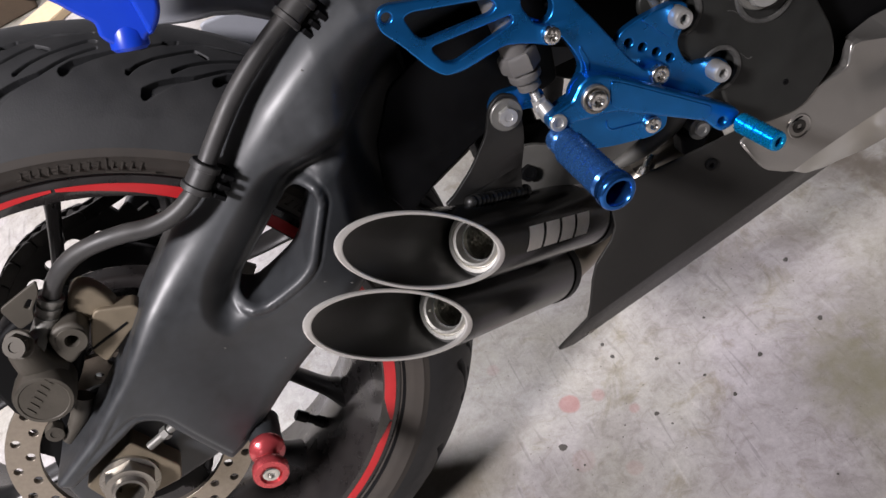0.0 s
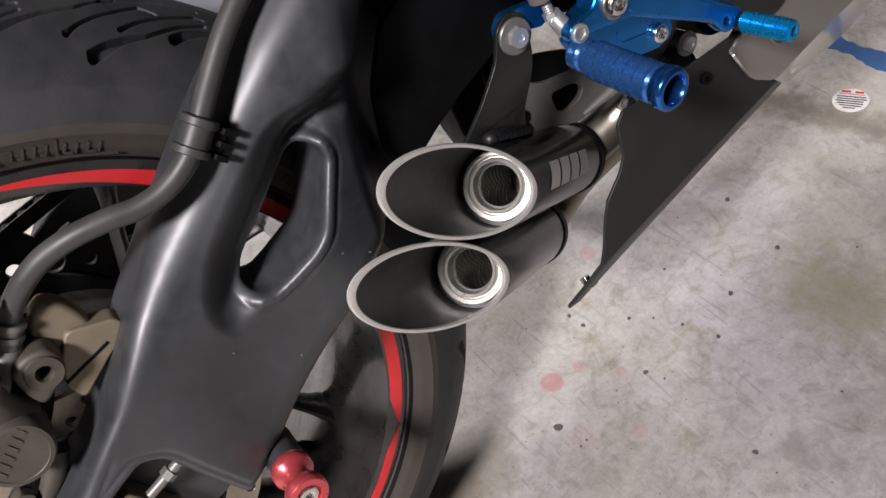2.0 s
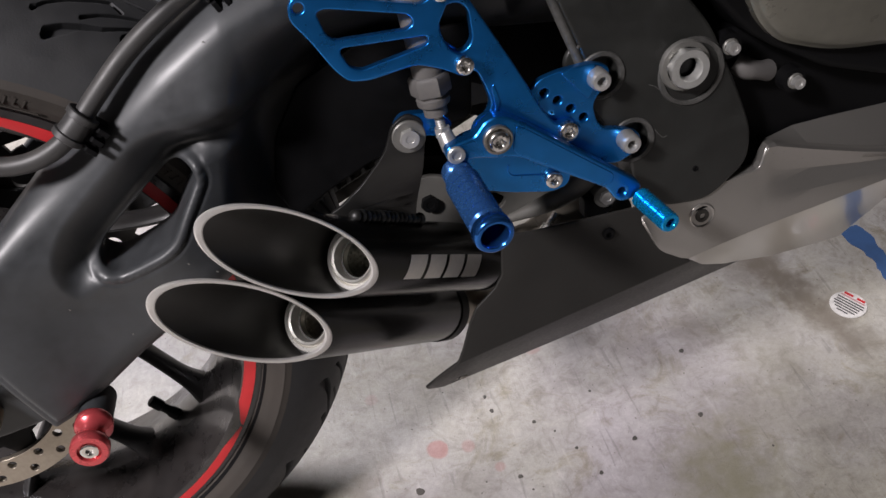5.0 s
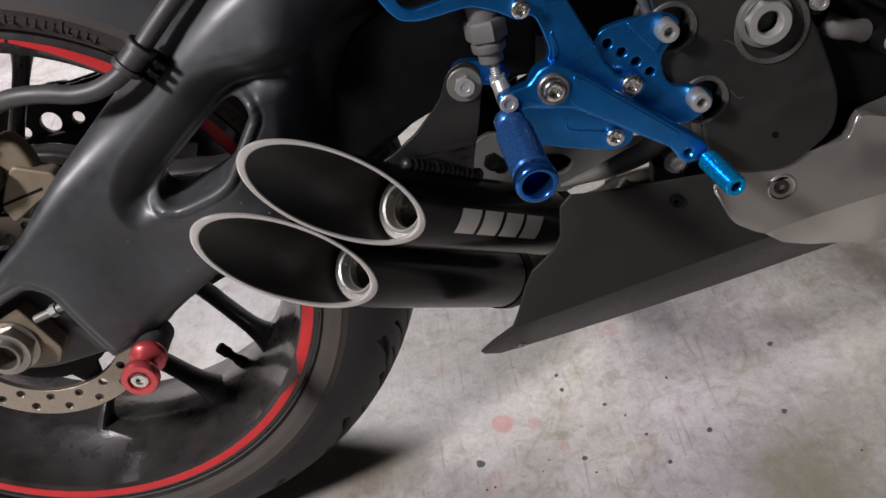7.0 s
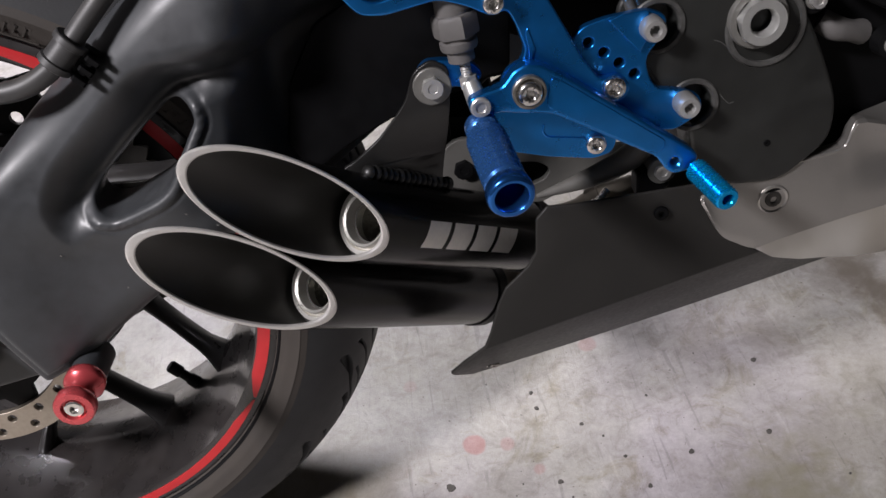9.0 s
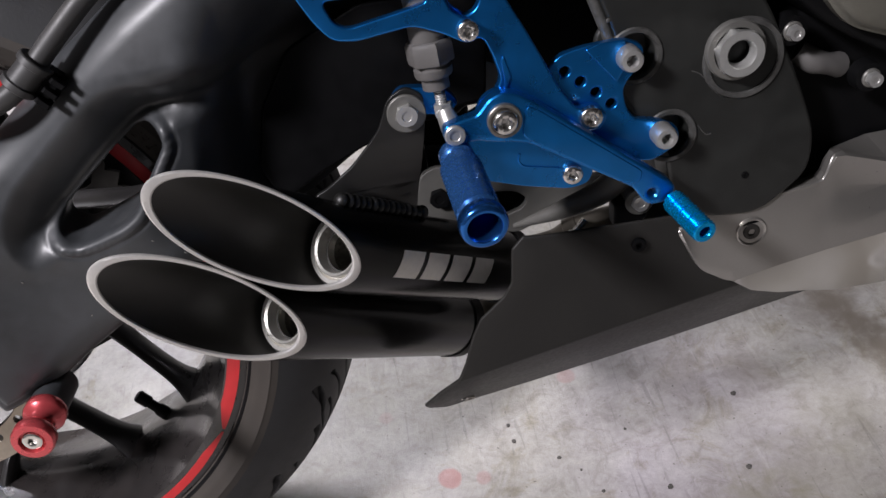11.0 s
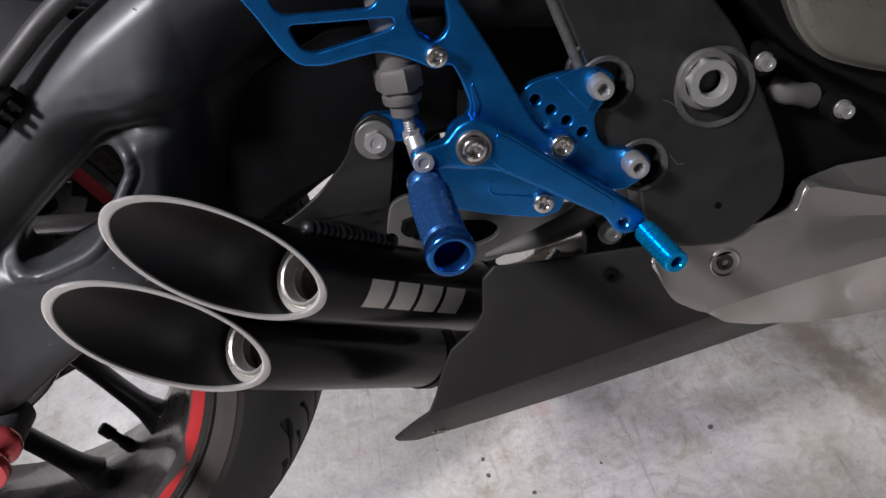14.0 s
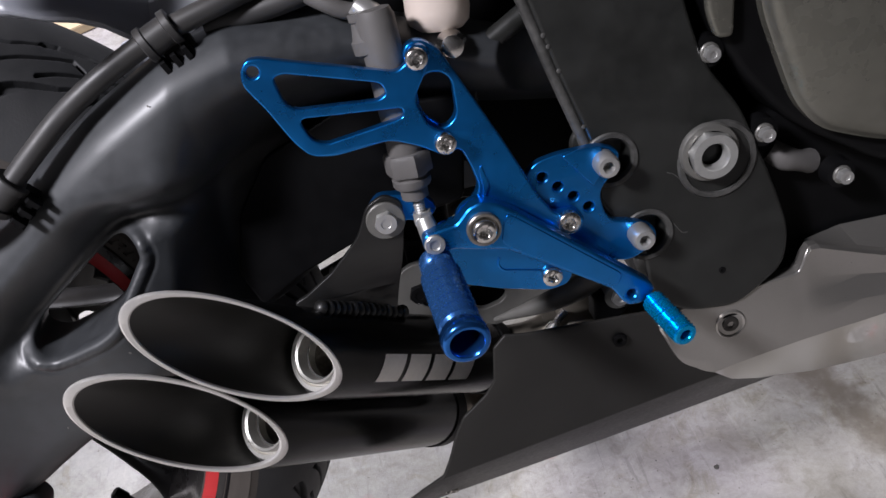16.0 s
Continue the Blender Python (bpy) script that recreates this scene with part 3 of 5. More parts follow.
link = plate([(-0.0125, -0.006), (0.0125, -0.006), (0.0125, 0.006), (-0.0125, 0.006)], -0.0012, 0.0012, 0.0003, radius=0.0058)
chain = bmesh.new()
spots = []
for k in range(34):
    a = radians(80 + 200 * k / 33) if k else radians(80)
    spots.append((0.1245 * math.cos(a), 0.1245 * math.sin(a), a + math.pi / 2))
for k in range(33):
    s = k / 33
    for z0, z1 in ((0.1225, 0.180), (-0.1245, 0.072)):
        spots.append((0.02 + 0.52 * s, z0 + (z1 - z0) * s, math.atan2(z1 - z0, 0.52)))
for i, (x, z, a) in enumerate(spots):
    for e in (-1, 1):
        tmp = link.copy()
        tmp.transform(Matrix.Translation((x, 0.091 + e * (0.0065 + 0.0025 * (i % 2)), z)) @ Matrix.Rotation(-a, 4, "Y"))
        chain.from_mesh(tmp)
        bpy.data.meshes.remove(tmp)
    lathe([(0, -0.008), (0.005, -0.008), (0.005, 0.008), (0, 0.008)], (x, 0.091, z), AX, 8, bm=chain)
part("drive_chain", chain, M_CHAIN, bike, "dark oily drive chain")

part("chain_guard", plate([(0.065, 0.130), (0.078, 0.158), (0.35, 0.208), (0.35, 0.172)], 0.100, 0.104, 0.001, radius=0.008), M_BLACK, bike, "black chain guard")

# Tyre: a fine skin of rubber with cut grooves.
TYRE = [(0.000, 0.3180), (0.030, 0.3125), (0.055, 0.2990), (0.070, 0.2840), (0.081, 0.2660), (0.0875, 0.2530)]
groove_lines = [  # degrees, offset in mm, half width in mm, along each cut
    [(57.0, -67.5, 2.7), (55.3, -63.5, 2.4), (53.1, -59, 1.3), (50.6, -55.5, 0.7), (49.4, -52.6, 0.6), (46.5, -44.8, 0.6), (43.3, -38, 0.6)],
    [(67.5, -55, 2.7), (66.1, -50.5, 2.3), (64.0, -46.5, 1.4), (61.2, -41.5, 1.0), (57.7, -37, 0.7), (56.6, -33.5, 0.6), (54.8, -29, 0.6), (53.1, -24.3, 0.6)],
    [(59.3, -56.4, 1.5), (58.9, -55, 0.7), (58.0, -51.1, 0.6), (56.2, -45.7, 0.6), (54.0, -40.3, 0.6), (51.9, -34.7, 0.7), (50.8, -32, 1.0), (49.2, -36.5, 1.0)],
    [(73.5, -53.2, 0.9), (71.6, -47.2, 0.6), (69.8, -42.7, 0.6), (68.1, -38.9, 0.6), (66.0, -34.4, 0.7), (64.3, -30.6, 1.0), (63.4, -30.9, 1.1)],
    [(74.6, -28, 1.8), (72.9, -25.5, 1.6), (69.5, -21.5, 1.0), (66.8, -20.9, 0.8), (63.7, -19.7, 0.6)],
]
PER = 20.0
DEG = np.concatenate([np.arange(0.0, 90.0, 0.11), np.arange(90.0, 300.0, 0.30), np.arange(300.0, 360.0, 0.15)])
WIDE = np.concatenate([np.arange(-87.5, -72.0, 0.5), np.arange(-72.0, -15.0, 0.6), np.linspace(-15.0, 87.5, 70)])
N_ROUND, N_ACROSS = len(DEG), len(WIDE)


def tyre_depth():
    """How deep each node of the tread grid is cut, in metres."""
    D, W = np.meshgrid(DEG, WIDE, indexing="ij")
    cut = np.zeros_like(D)
    for side in (1, -1):
        for line in groove_lines:
            for (a0, w0, h0), (a1, w1, h1) in zip(line, line[1:]):
                off = (D - (a0 + (0 if side == 1 else PER / 2)) + PER * 0.8) % PER - PER * 0.8
                px, pw = off * 5.35, W - side * w0
                dx, dw = (a1 - a0) * 5.35, side * (w1 - w0)
                u = np.clip((px * dx + pw * dw) / (dx * dx + dw * dw), 0, 1)
                dist = np.hypot(px - u * dx, pw - u * dw)
                cut = np.maximum(cut, ease(-0.75, 0.55, h0 + (h1 - h0) * u - dist))
    return cut * 0.006


cut = tyre_depth()
wv = WIDE * 0.001
py, pr = (np.array([p[i] for p in TYRE]) for i in (0, 1))
curve = np.polyfit(py, pr, 4)
base_r = np.polyval(curve, np.abs(wv))
slope = np.gradient(base_r, wv)
ny, nr = -slope / np.hypot(1, slope), 1 / np.hypot(1, slope)
ang = np.radians(DEG)
R = base_r[None, :] - cut * nr[None, :]
Y = wv[None, :] - cut * ny[None, :]
verts = np.stack([R * np.cos(ang)[:, None], Y, R * np.sin(ang)[:, None]], -1).reshape(-1, 3)
i, j = np.meshgrid(np.arange(N_ROUND), np.arange(N_ACROSS - 1), indexing="ij")
i2 = (i + 1) % N_ROUND
faces = np.stack([i * N_ACROSS + j, i * N_ACROSS + j + 1, i2 * N_ACROSS + j + 1, i2 * N_ACROSS + j], -1).reshape(-1, 4)
me = bpy.data.meshes.new("tyre")
me.from_pydata(verts.tolist(), [], faces.tolist())
me.shade_smooth()
me.set_sharp_from_angle(angle=radians(50))
me.materials.append(M_TYRE)
me.materials.append(M_SHOULDER)
edge_noise = 0.0775 + 0.0005 * np.sin(DEG * 0.9) + 0.0004 * np.sin(DEG * 2.3 + 1) + 0.0003 * np.sin(DEG * 7.1)
band = (np.abs(0.5 * (wv[:-1] + wv[1:]))[None, :] > edge_noise[:, None]).astype(np.int32)
me.polygons.foreach_set("material_index", band.ravel())
part("tyre", me, M_TYRE, rim, "black road tyre with curved tread grooves")
r_edge = float(base_r[-1])
for e in (-1, 1):
    prof = [(r_edge + 0.0004, e * 0.0874), (r_edge - 0.006, e * 0.0890), (0.2475, e * 0.0892), (0.2468, e * 0.0886), (0.2405, e * 0.0876), (0.2360, e * 0.0850),
            (0.2345, e * 0.0838), (0.2320, e * 0.0828), (0.2300, e * 0.0808), (0.2290, e * 0.0795), (0.2285, e * 0.0700)]
    part("sidewall", lathe(prof, (0, 0, 0), AX, 160), M_WALL_RUBBER, rim, "dusty brown-black tyre sidewall")
part("bead_line", lathe([(0.2296, -0.0800), (0.2300, -0.0818), (0.2318, -0.0832), (0.2324, -0.0826), (0.2310, -0.0800)], (0, 0, 0), AX, 160, closed=True), M_BLACK, rim)
bars = bmesh.new()


def sidewall_bar(deg, r, long_, tall, lean=0.0, rise=0.0009):
    """A low raised bar on the tyre's side; long_ runs round the wheel, tall towards the rim."""
    m = Matrix.Rotation(-radians(deg), 4, "Y") @ Matrix.Translation((r, -0.0878, 0)) @ pose(0, 0, 0, 0, 0, -14) @ Matrix.Rotation(radians(lean), 4, "Y")
    tmp = bmesh.ops.create_cube(bars, size=1)["verts"]
    bmesh.ops.transform(bars, matrix=m @ Matrix.Diagonal((tall, rise, long_, 1)), verts=tmp)


for a0, count in ((64.2, 4), (70.5, 5), (28.0, 7), (100.0, 6), (200.0, 7)):
    for k in range(count):
        deg = a0 + 1.45 * k
        rise = 0.0009 if a0 < 90 else 0.0005
        sidewall_bar(deg, 0.2405, 0.0011, 0.0066, 12, rise)
        sidewall_bar(deg + 0.42, 0.2434 if k % 2 else 0.2378, 0.0032, 0.0011, 0, rise)
        if k % 3 == 0:
            sidewall_bar(deg + 0.45, 0.2406, 0.0030, 0.0010, 0, rise)
for deg, r, long_, tall in ((62.9, 0.2405, 0.0010, 0.0120), (58.4, 0.2462, 0.0370, 0.0010), (59.0, 0.2350, 0.0330, 0.0010)):
    sidewall_bar(deg, r, long_, tall)
for k in range(4):
    sidewall_bar(61.9 - 1.5 * k, 0.2400, 0.0012, 0.0068, 12)
    sidewall_bar(61.4 - 1.5 * k, 0.2430 if k % 2 else 0.2372, 0.0036, 0.0011)
tagged(part("raised_marking", bars, M_WALL_RUBBER, rim), kind="stuff")

# Swingarm: one cast beam with rounded edges, hollowed under its arch.
arm_outline = [(-0.044, 0.036), (-0.034, 0.026), (0.010, 0.043), (0.036, 0.052), (0.047, 0.044), (0.056, 0.016), (0.070, -0.024), (0.086, -0.021),
               (0.116, -0.009), (0.172, 0.024), (0.235, 0.057), (0.27, 0.0630), (0.30, 0.0660), (0.320, 0.0720), (0.345, 0.0820), (0.37, 0.0920), (0.40, 0.1000), (0.44, 0.104), (0.48, 0.103), (0.56, 0.10), (0.61, 0.12), (0.60, 0.17), (0.54, 0.205),
               (0.45, 0.235), (0.37, 0.258), (0.309, 0.2645), (0.271, 0.2535), (0.2205, 0.2270), (0.179, 0.200), (0.1215, 0.1575), (0.083, 0.127), (0.046, 0.092), (0.003, 0.060)]
arm_hole = [(0.221, 0.1555), (0.2275, 0.150), (0.2285, 0.1415), (0.212, 0.1195), (0.202, 0.105), (0.1922, 0.099), (0.171, 0.0918), (0.158, 0.0886), (0.149, 0.0935), (0.147, 0.1005), (0.1555, 0.1115), (0.1965, 0.1425), (0.213, 0.1535)]
hollow = [(0.258, 0.42), (0.62, 0.42), (0.62, -0.08), (0.30, -0.08), (0.240, 0.045), (0.244, 0.085), (0.250, 0.115), (0.256, 0.140), (0.266, 0.170), (0.262, 0.20)]

pocket = [(0.156, 0.114), (0.183, 0.1375), (0.209, 0.159), (0.233, 0.174), (0.254, 0.178), (0.30, 0.177), (0.278, 0.165), (0.258, 0.160), (0.236, 0.156), (0.224, 0.158), (0.213, 0.154), (0.1965, 0.143)]


def cast_arm():
    bm = join([plate(arm_outline, -0.1575, -0.098, 0.002, [arm_hole], 0.005),
               plate([(-0.052, 0.030), (0.06, 0.048), (0.092, -0.010), (0.066, -0.030), (0.01, -0.034), (-0.052, -0.022)], -0.132, -0.114, 0.003, radius=0.012),
               plate([(0.0, 0.058), (0.03, 0.085), (0.06, 0.110), (0.12, 0.124), (0.30, 0.150), (0.6, 0.17), (0.6, 0.10), (0.42, 0.082), (0.3, 0.052), (0.2, 0.034), (0.12, 0.006), (0.06, -0.02), (0.0, -0.024)], 0.112, 0.142, 0.004, radius=0.01),
               plate([(0.33, 0.15), (0.45, 0.15), (0.45, 0.22), (0.33, 0.24)], -0.102, 0.13, 0.01, radius=0.02)])
    ob = new("melt", finish("melt", bm))
    mod = ob.modifiers.new("melt", "REMESH")
    mod.mode, mod.voxel_size = "VOXEL", 0.0014
    mod = ob.modifiers.new("soften", "SMOOTH")
    mod.factor, mod.iterations = 0.5, 4
    me = bpy.data.meshes.new_from_object(ob.evaluated_get(bpy.context.evaluated_depsgraph_get()))
    bpy.data.objects.remove(ob)
    co = np.empty(len(me.vertices) * 3)
    me.vertices.foreach_get("co", co)
    co = co.reshape(-1, 3)
    x, y, z = co.T
    rim = signed([tuple(p) for p in rounded(arm_outline, 0.005)], x, z)
    hole = -signed([tuple(p) for p in rounded(arm_hole, 0.005)], x, z)
    soft = 0.0045 + 0.0175 * ease(0.0, 0.15, x)
    soft -= (soft - 0.004) * ease(0.255, 0.300, x) * ease(0.150, 0.115, z)
    near = np.clip(1 - rim / soft, 0, 1)
    depth = 1.1 * soft * (1 - np.sqrt(1 - near ** 2 * 0.98))
    over = ease(-0.006, 0.020, (z - 0.123) * 0.8 - (x - 0.19) * 0.6)
    around = np.arctan2(z - 0.123, x - 0.190) * 0.046
    bead = np.exp(-((hole - 0.0052) / 0.0020) ** 2)
    lip = 0.0036 * np.clip(1 - hole / 0.0030, 0, 1) ** 2 - bead * (0.0007 + 0.0003 * np.sin(around / 0.00072)) + 0.0011 * np.exp(-((hole - 0.0088) / 0.0012) ** 2)
    depth += 0.024 * ease(0.185, 0.268, x) * ease(0.0, 0.035, 0.192 - z)
    depth += over * 0.030 * np.clip(1 - hole / 0.030, 0, 1) ** 1.3 + (1 - over) * lip
    top = np.interp(x, [-0.05, 0.003, 0.083, 0.181, 0.273, 0.31, 0.37, 0.45, 0.54], [0.03, 0.060, 0.127, 0.196, 0.248, 0.258, 0.258, 0.235, 0.205]) - z
    depth += 0.013 * np.clip(1 - top / 0.085, 0, 1) ** 2 * ease(0.05, 0.16, x)
    depth += 0.010 * ease(-0.008, 0.012, signed(pocket, x, z)) * ease(0.0, 0.010, hole)
    depth += 0.013 * (1 - np.exp(-((x - 0.24) / 0.10) ** 2)) * ease(0.06, 0.17, x)
    depth += (0.0016 * np.exp(-((rim - 0.0085) / 0.0014) ** 2) + 0.0012 * ease(0.0085, 0.0, rim)) * ease(0.125, 0.10, x) * ease(0.075, 0.06, z)
    brow = np.interp(x, [0.25, 0.28, 0.32, 0.38, 0.47, 0.62], [0.208, 0.226, 0.236, 0.236, 0.215, 0.19]) - z
    depth += 0.052 * ease(-0.012, 0.044, signed(hollow, x, z)) * ease(-0.012, 0.075, brow)
    depth += 0.006 * ease(0.03, 0.11, x - 0.02) * ease(0.0, 0.05, 0.115 - z) * ease(0.0, 0.05, 0.24 - x)
    depth = np.maximum(depth, 0.056 * ease(0.43, 0.49, x))
    depth = np.where(depth > 0.036, 0.036 + 0.020 * np.tanh((depth - 0.036) / 0.020), depth)
    far = 0.055 * ease(0.255, 0.345, x) * ease(0.0, 0.07, brow)
    skin = -0.1575 + depth
    squeeze = np.where(y < -0.098, (skin + 0.098) / (-0.1575 + 0.098), 1.0)
    co[:, 1] = np.where(y < -0.098, -0.098 + (y + 0.098) * squeeze, y) + np.where(y < -0.09, far, 0.0)
    me.vertices.foreach_set("co", co.ravel())
    me.update()
    me.shade_smooth()
    return me


arm = part("swingarm", cast_arm(), M_ARM, bike, "black cast swingarm with a triangular opening")

rnd = random.Random(5)
for x, z in ((0.214, 0.060), (0.222, 0.071), (0.206, 0.085), (0.150, 0.038), (0.118, 0.072), (0.262, 0.232)):
    m = Matrix.Translation((x, 0, z)) @ Matrix.Rotation(rnd.uniform(-1, 1), 4, "Y")
    spot = bmesh.new()
    bmesh.ops.create_icosphere(spot, subdivisions=1, radius=1)
    spot.transform(m @ Matrix.Diagonal((rnd.uniform(0.0006, 0.0012), 0.0004, 0.0006, 1)))
    near = [v.co for v in arm.data.vertices if abs(v.co.x - x) < 0.003 and abs(v.co.z - z) < 0.003]
    spot.transform(Matrix.Translation((0, min(c.y for c in near) - 0.0001, 0)))
    part("paint_chip", spot, M_COLLAR, arm)

# Axle: carrier block, washer, hollow nut, adjuster.
part("axle_block", plate([(-0.030, 0.018), (0.018, 0.036), (0.036, -0.006), (0.030, -0.018), (-0.022, -0.018)], -0.147, -0.129, 0.0015, radius=0.003), M_BRACKET, arm, "bronze-grey axle adjuster plate")
part("axle_nut", lathe([(0.0145, 0.0), (0.0225, 0.0), (0.0225, 0.0025), (0.0205, 0.003), (0.0205, 0.010), (0.0185, 0.0125), (0.0135, 0.0125), (0.0125, 0.0165), (0.0105, 0.017), (0.0105, -0.03), (0, -0.03)], (0, -0.147, 0.006), OUT, 36, hexed=(3, 4)), M_AXLE, arm, "hollow steel axle nut")
part("adjuster_bolt", lathe([(0, 0), (0.0034, 0), (0.0034, 0.014), (0.0052, 0.0145), (0.0052, 0.020), (0.0034, 0.0205), (0.0034, 0.03), (0, 0.03)], (0.026, -0.144, 0.022), (0.9, 0, 0.25), 18, hexed=(3, 4)), M_COLLAR, arm)

# Red paddock-stand spool under the arm.
sp0 = Vector((0.1015, -0.1560, -0.0205))
sd = Vector((0.0, -1, 0.0))
part("spool", lathe([(0.006, 0.0), (0.0130, 0.0), (0.0138, 0.001), (0.0138, 0.0070), (0.0128, 0.0082), (0.0095, 0.0110), (0.0084, 0.0145), (0.0084, 0.0180), (0.0095, 0.0215), (0.0128, 0.0243), (0.0138, 0.0255), (0.0138, 0.0320), (0.0128, 0.0334), (0.0086, 0.0336), (0.0078, 0.0305), (0, 0.0305)], sp0, sd, 48), M_RED_ANO, bike, "red anodised stand spool")
cap_bolt(bike, sp0 + sd * 0.0300, 0.0066, 0.0032, sd, M_STEEL)
part("spool_lug", lathe([(0.013, -0.03), (0.0125, 0.0), (0.010, 0.001), (0, 0.001)], sp0, sd, 24), M_ARM, bike)

# Brake caliper on its bracket.
cal = part("brake_caliper", plate([(-0.045, 0.080), (-0.016, 0.070), (0.012, 0.090), (0.030, 0.112), (0.046, 0.130), (0.036, 0.150), (0.010, 0.158), (-0.018, 0.150), (-0.045, 0.120)], -0.122, -0.088, 0.005, radius=0.012), M_BLACK, bike, "bronze-grey brake caliper")
part("piston_housing", lathe([(0.0195, -0.030), (0.0205, -0.004), (0.0212, -0.002), (0.0212, 0.011), (0.0195, 0.0145), (0.0170, 0.0150), (0.0165, 0.0144), (0, 0.0144)], (-0.006, -0.136, 0.1045), OUT, 40), M_CALIPER, cal)
part("caliper_neck", sweep([(0.000, -0.128, 0.112), (0.000, -0.134, 0.127), (0.002, -0.138, 0.140), (0.006, -0.140, 0.149)], [0.017, 0.0135, 0.0115, 0.0105], 18), M_CALIPER, cal)
for k in range(6):
    bm = bmesh.new()
    bmesh.ops.create_cube(bm, size=1)
    bm.transform(Matrix.Translation((-0.0185 + 0.0046 * k, -0.1506, 0.1015 + 0.0030 * k)) @ pose(0, 0, 0, 0, -18, 0) @ Matrix.Diagonal((0.0024, 0.0012, 0.0068, 1)))
    part("raised_bar", bm, M_CALIPER, cal)
part("mount_lug", plate([(0.018, 0.141), (0.030, 0.1455), (0.042, 0.142), (0.045, 0.130), (0.038, 0.121), (0.020, 0.112), (0.0165, 0.126)], -0.139, -0.116, 0.003, [disc(0.0320, 0.1305, 0.0042, 26)], radius=0.007), M_CALIPER, cal)
part("lug_face", lathe([(0.0110, -0.004), (0.0110, 0.0), (0.0102, 0.0012), (0.0052, 0.0012), (0.0046, 0.0), (0.0046, -0.012), (0, -0.012)], (0.032, -0.1388, 0.1305), OUT, 30), M_CALIPER, cal)
part("bracket", plate([(0.043, 0.127), (0.052, 0.137), (0.078, 0.126), (0.080, 0.116), (0.062, 0.108), (0.036, 0.094), (0.032, 0.108)], -0.126, -0.110, 0.0015, radius=0.004), M_BRACKET, cal, "tan caliper bracket")
part("bracket_slot", plate([(0.034, 0.109), (0.066, 0.1155), (0.066, 0.1175), (0.034, 0.111)], -0.1266, -0.125, 0.0003, radius=0.0006), M_BLACK, cal)
part("bracket_hump", plate([(0.036, 0.126), (0.0355, 0.1455), (0.0446, 0.1563), (0.0524, 0.1592), (0.0599, 0.1527), (0.0650, 0.1404), (0.066, 0.126)], -0.122, -0.106, 0.004, radius=0.006), M_BRACKET, cal)
part("pad_spring", plate([(0.008, 0.176), (0.025, 0.180), (0.040, 0.183), (0.036, 0.174), (0.026, 0.166), (0.022, 0.158), (0.010, 0.156)], -0.140, -0.137, 0.0006, [[(0.022, 0.170), (0.028, 0.174), (0.030, 0.172), (0.024, 0.167)]], radius=0.003), M_CALIPER, cal)
part("pad_carrier", sweep([(0.002, -0.118, 0.074), (-0.010, -0.120, 0.060), (-0.028, -0.121, 0.046)], [0.008, 0.007, 0.005], 12), M_CALIPER, cal)
hex_bolt(cal, (-0.030, -0.119, 0.060), 0.0075, 0.008, material=M_CALIPER)
hex_bolt(cal, (0.006, -0.146, 0.150), 0.0085, 0.009, (-0.1, -1, 0.45), M_CALIPER, flange=0.0105)

# Brake hose clipped to the arm.
hose_path = [(0.034, -0.1245, 0.160), (0.0395, -0.1270, 0.1660), (0.0465, -0.1310, 0.1730), (0.058, -0.136, 0.1810), (0.073, -0.140, 0.1870), (0.091, -0.144, 0.1890), (0.109, -0.147, 0.1875), (0.126, -0.149, 0.1840), (0.143, -0.1505, 0.1850),
             (0.160, -0.1510, 0.1915), (0.174, -0.1495, 0.2015), (0.193, -0.1450, 0.2175), (0.217, -0.1405, 0.2360), (0.246, -0.1360, 0.2525), (0.279, -0.1320, 0.2665), (0.33, -0.125, 0.280), (0.39, -0.10, 0.295)]
hose = part("brake_hose", sweep(hose_path, 0.0064, 16), M_HOSE, bike, "black rubber brake hose")
part("banjo_fitting", sweep([(0.008, -0.138, 0.1400), (0.014, -0.131, 0.1420), (0.021, -0.126, 0.1460), (0.029, -0.1245, 0.1545), (0.036, -0.1253, 0.1622)], [0.0085, 0.0072, 0.0085, 0.0078, 0.0080], 16), M_COLLAR, hose, "crimped grey hose fitting")
for q in ((0.0345, -0.1250, 0.1605), (0.0295, -0.1245, 0.1550), (0.0245, -0.1250, 0.1495)):
    part("crimp", lathe([(0.0065, -0.0018), (0.0090, -0.0016), (0.0090, 0.0016), (0.0065, 0.0018)], q, (0.66, -0.05, 0.75), 20, closed=True), M_COLLAR, hose)


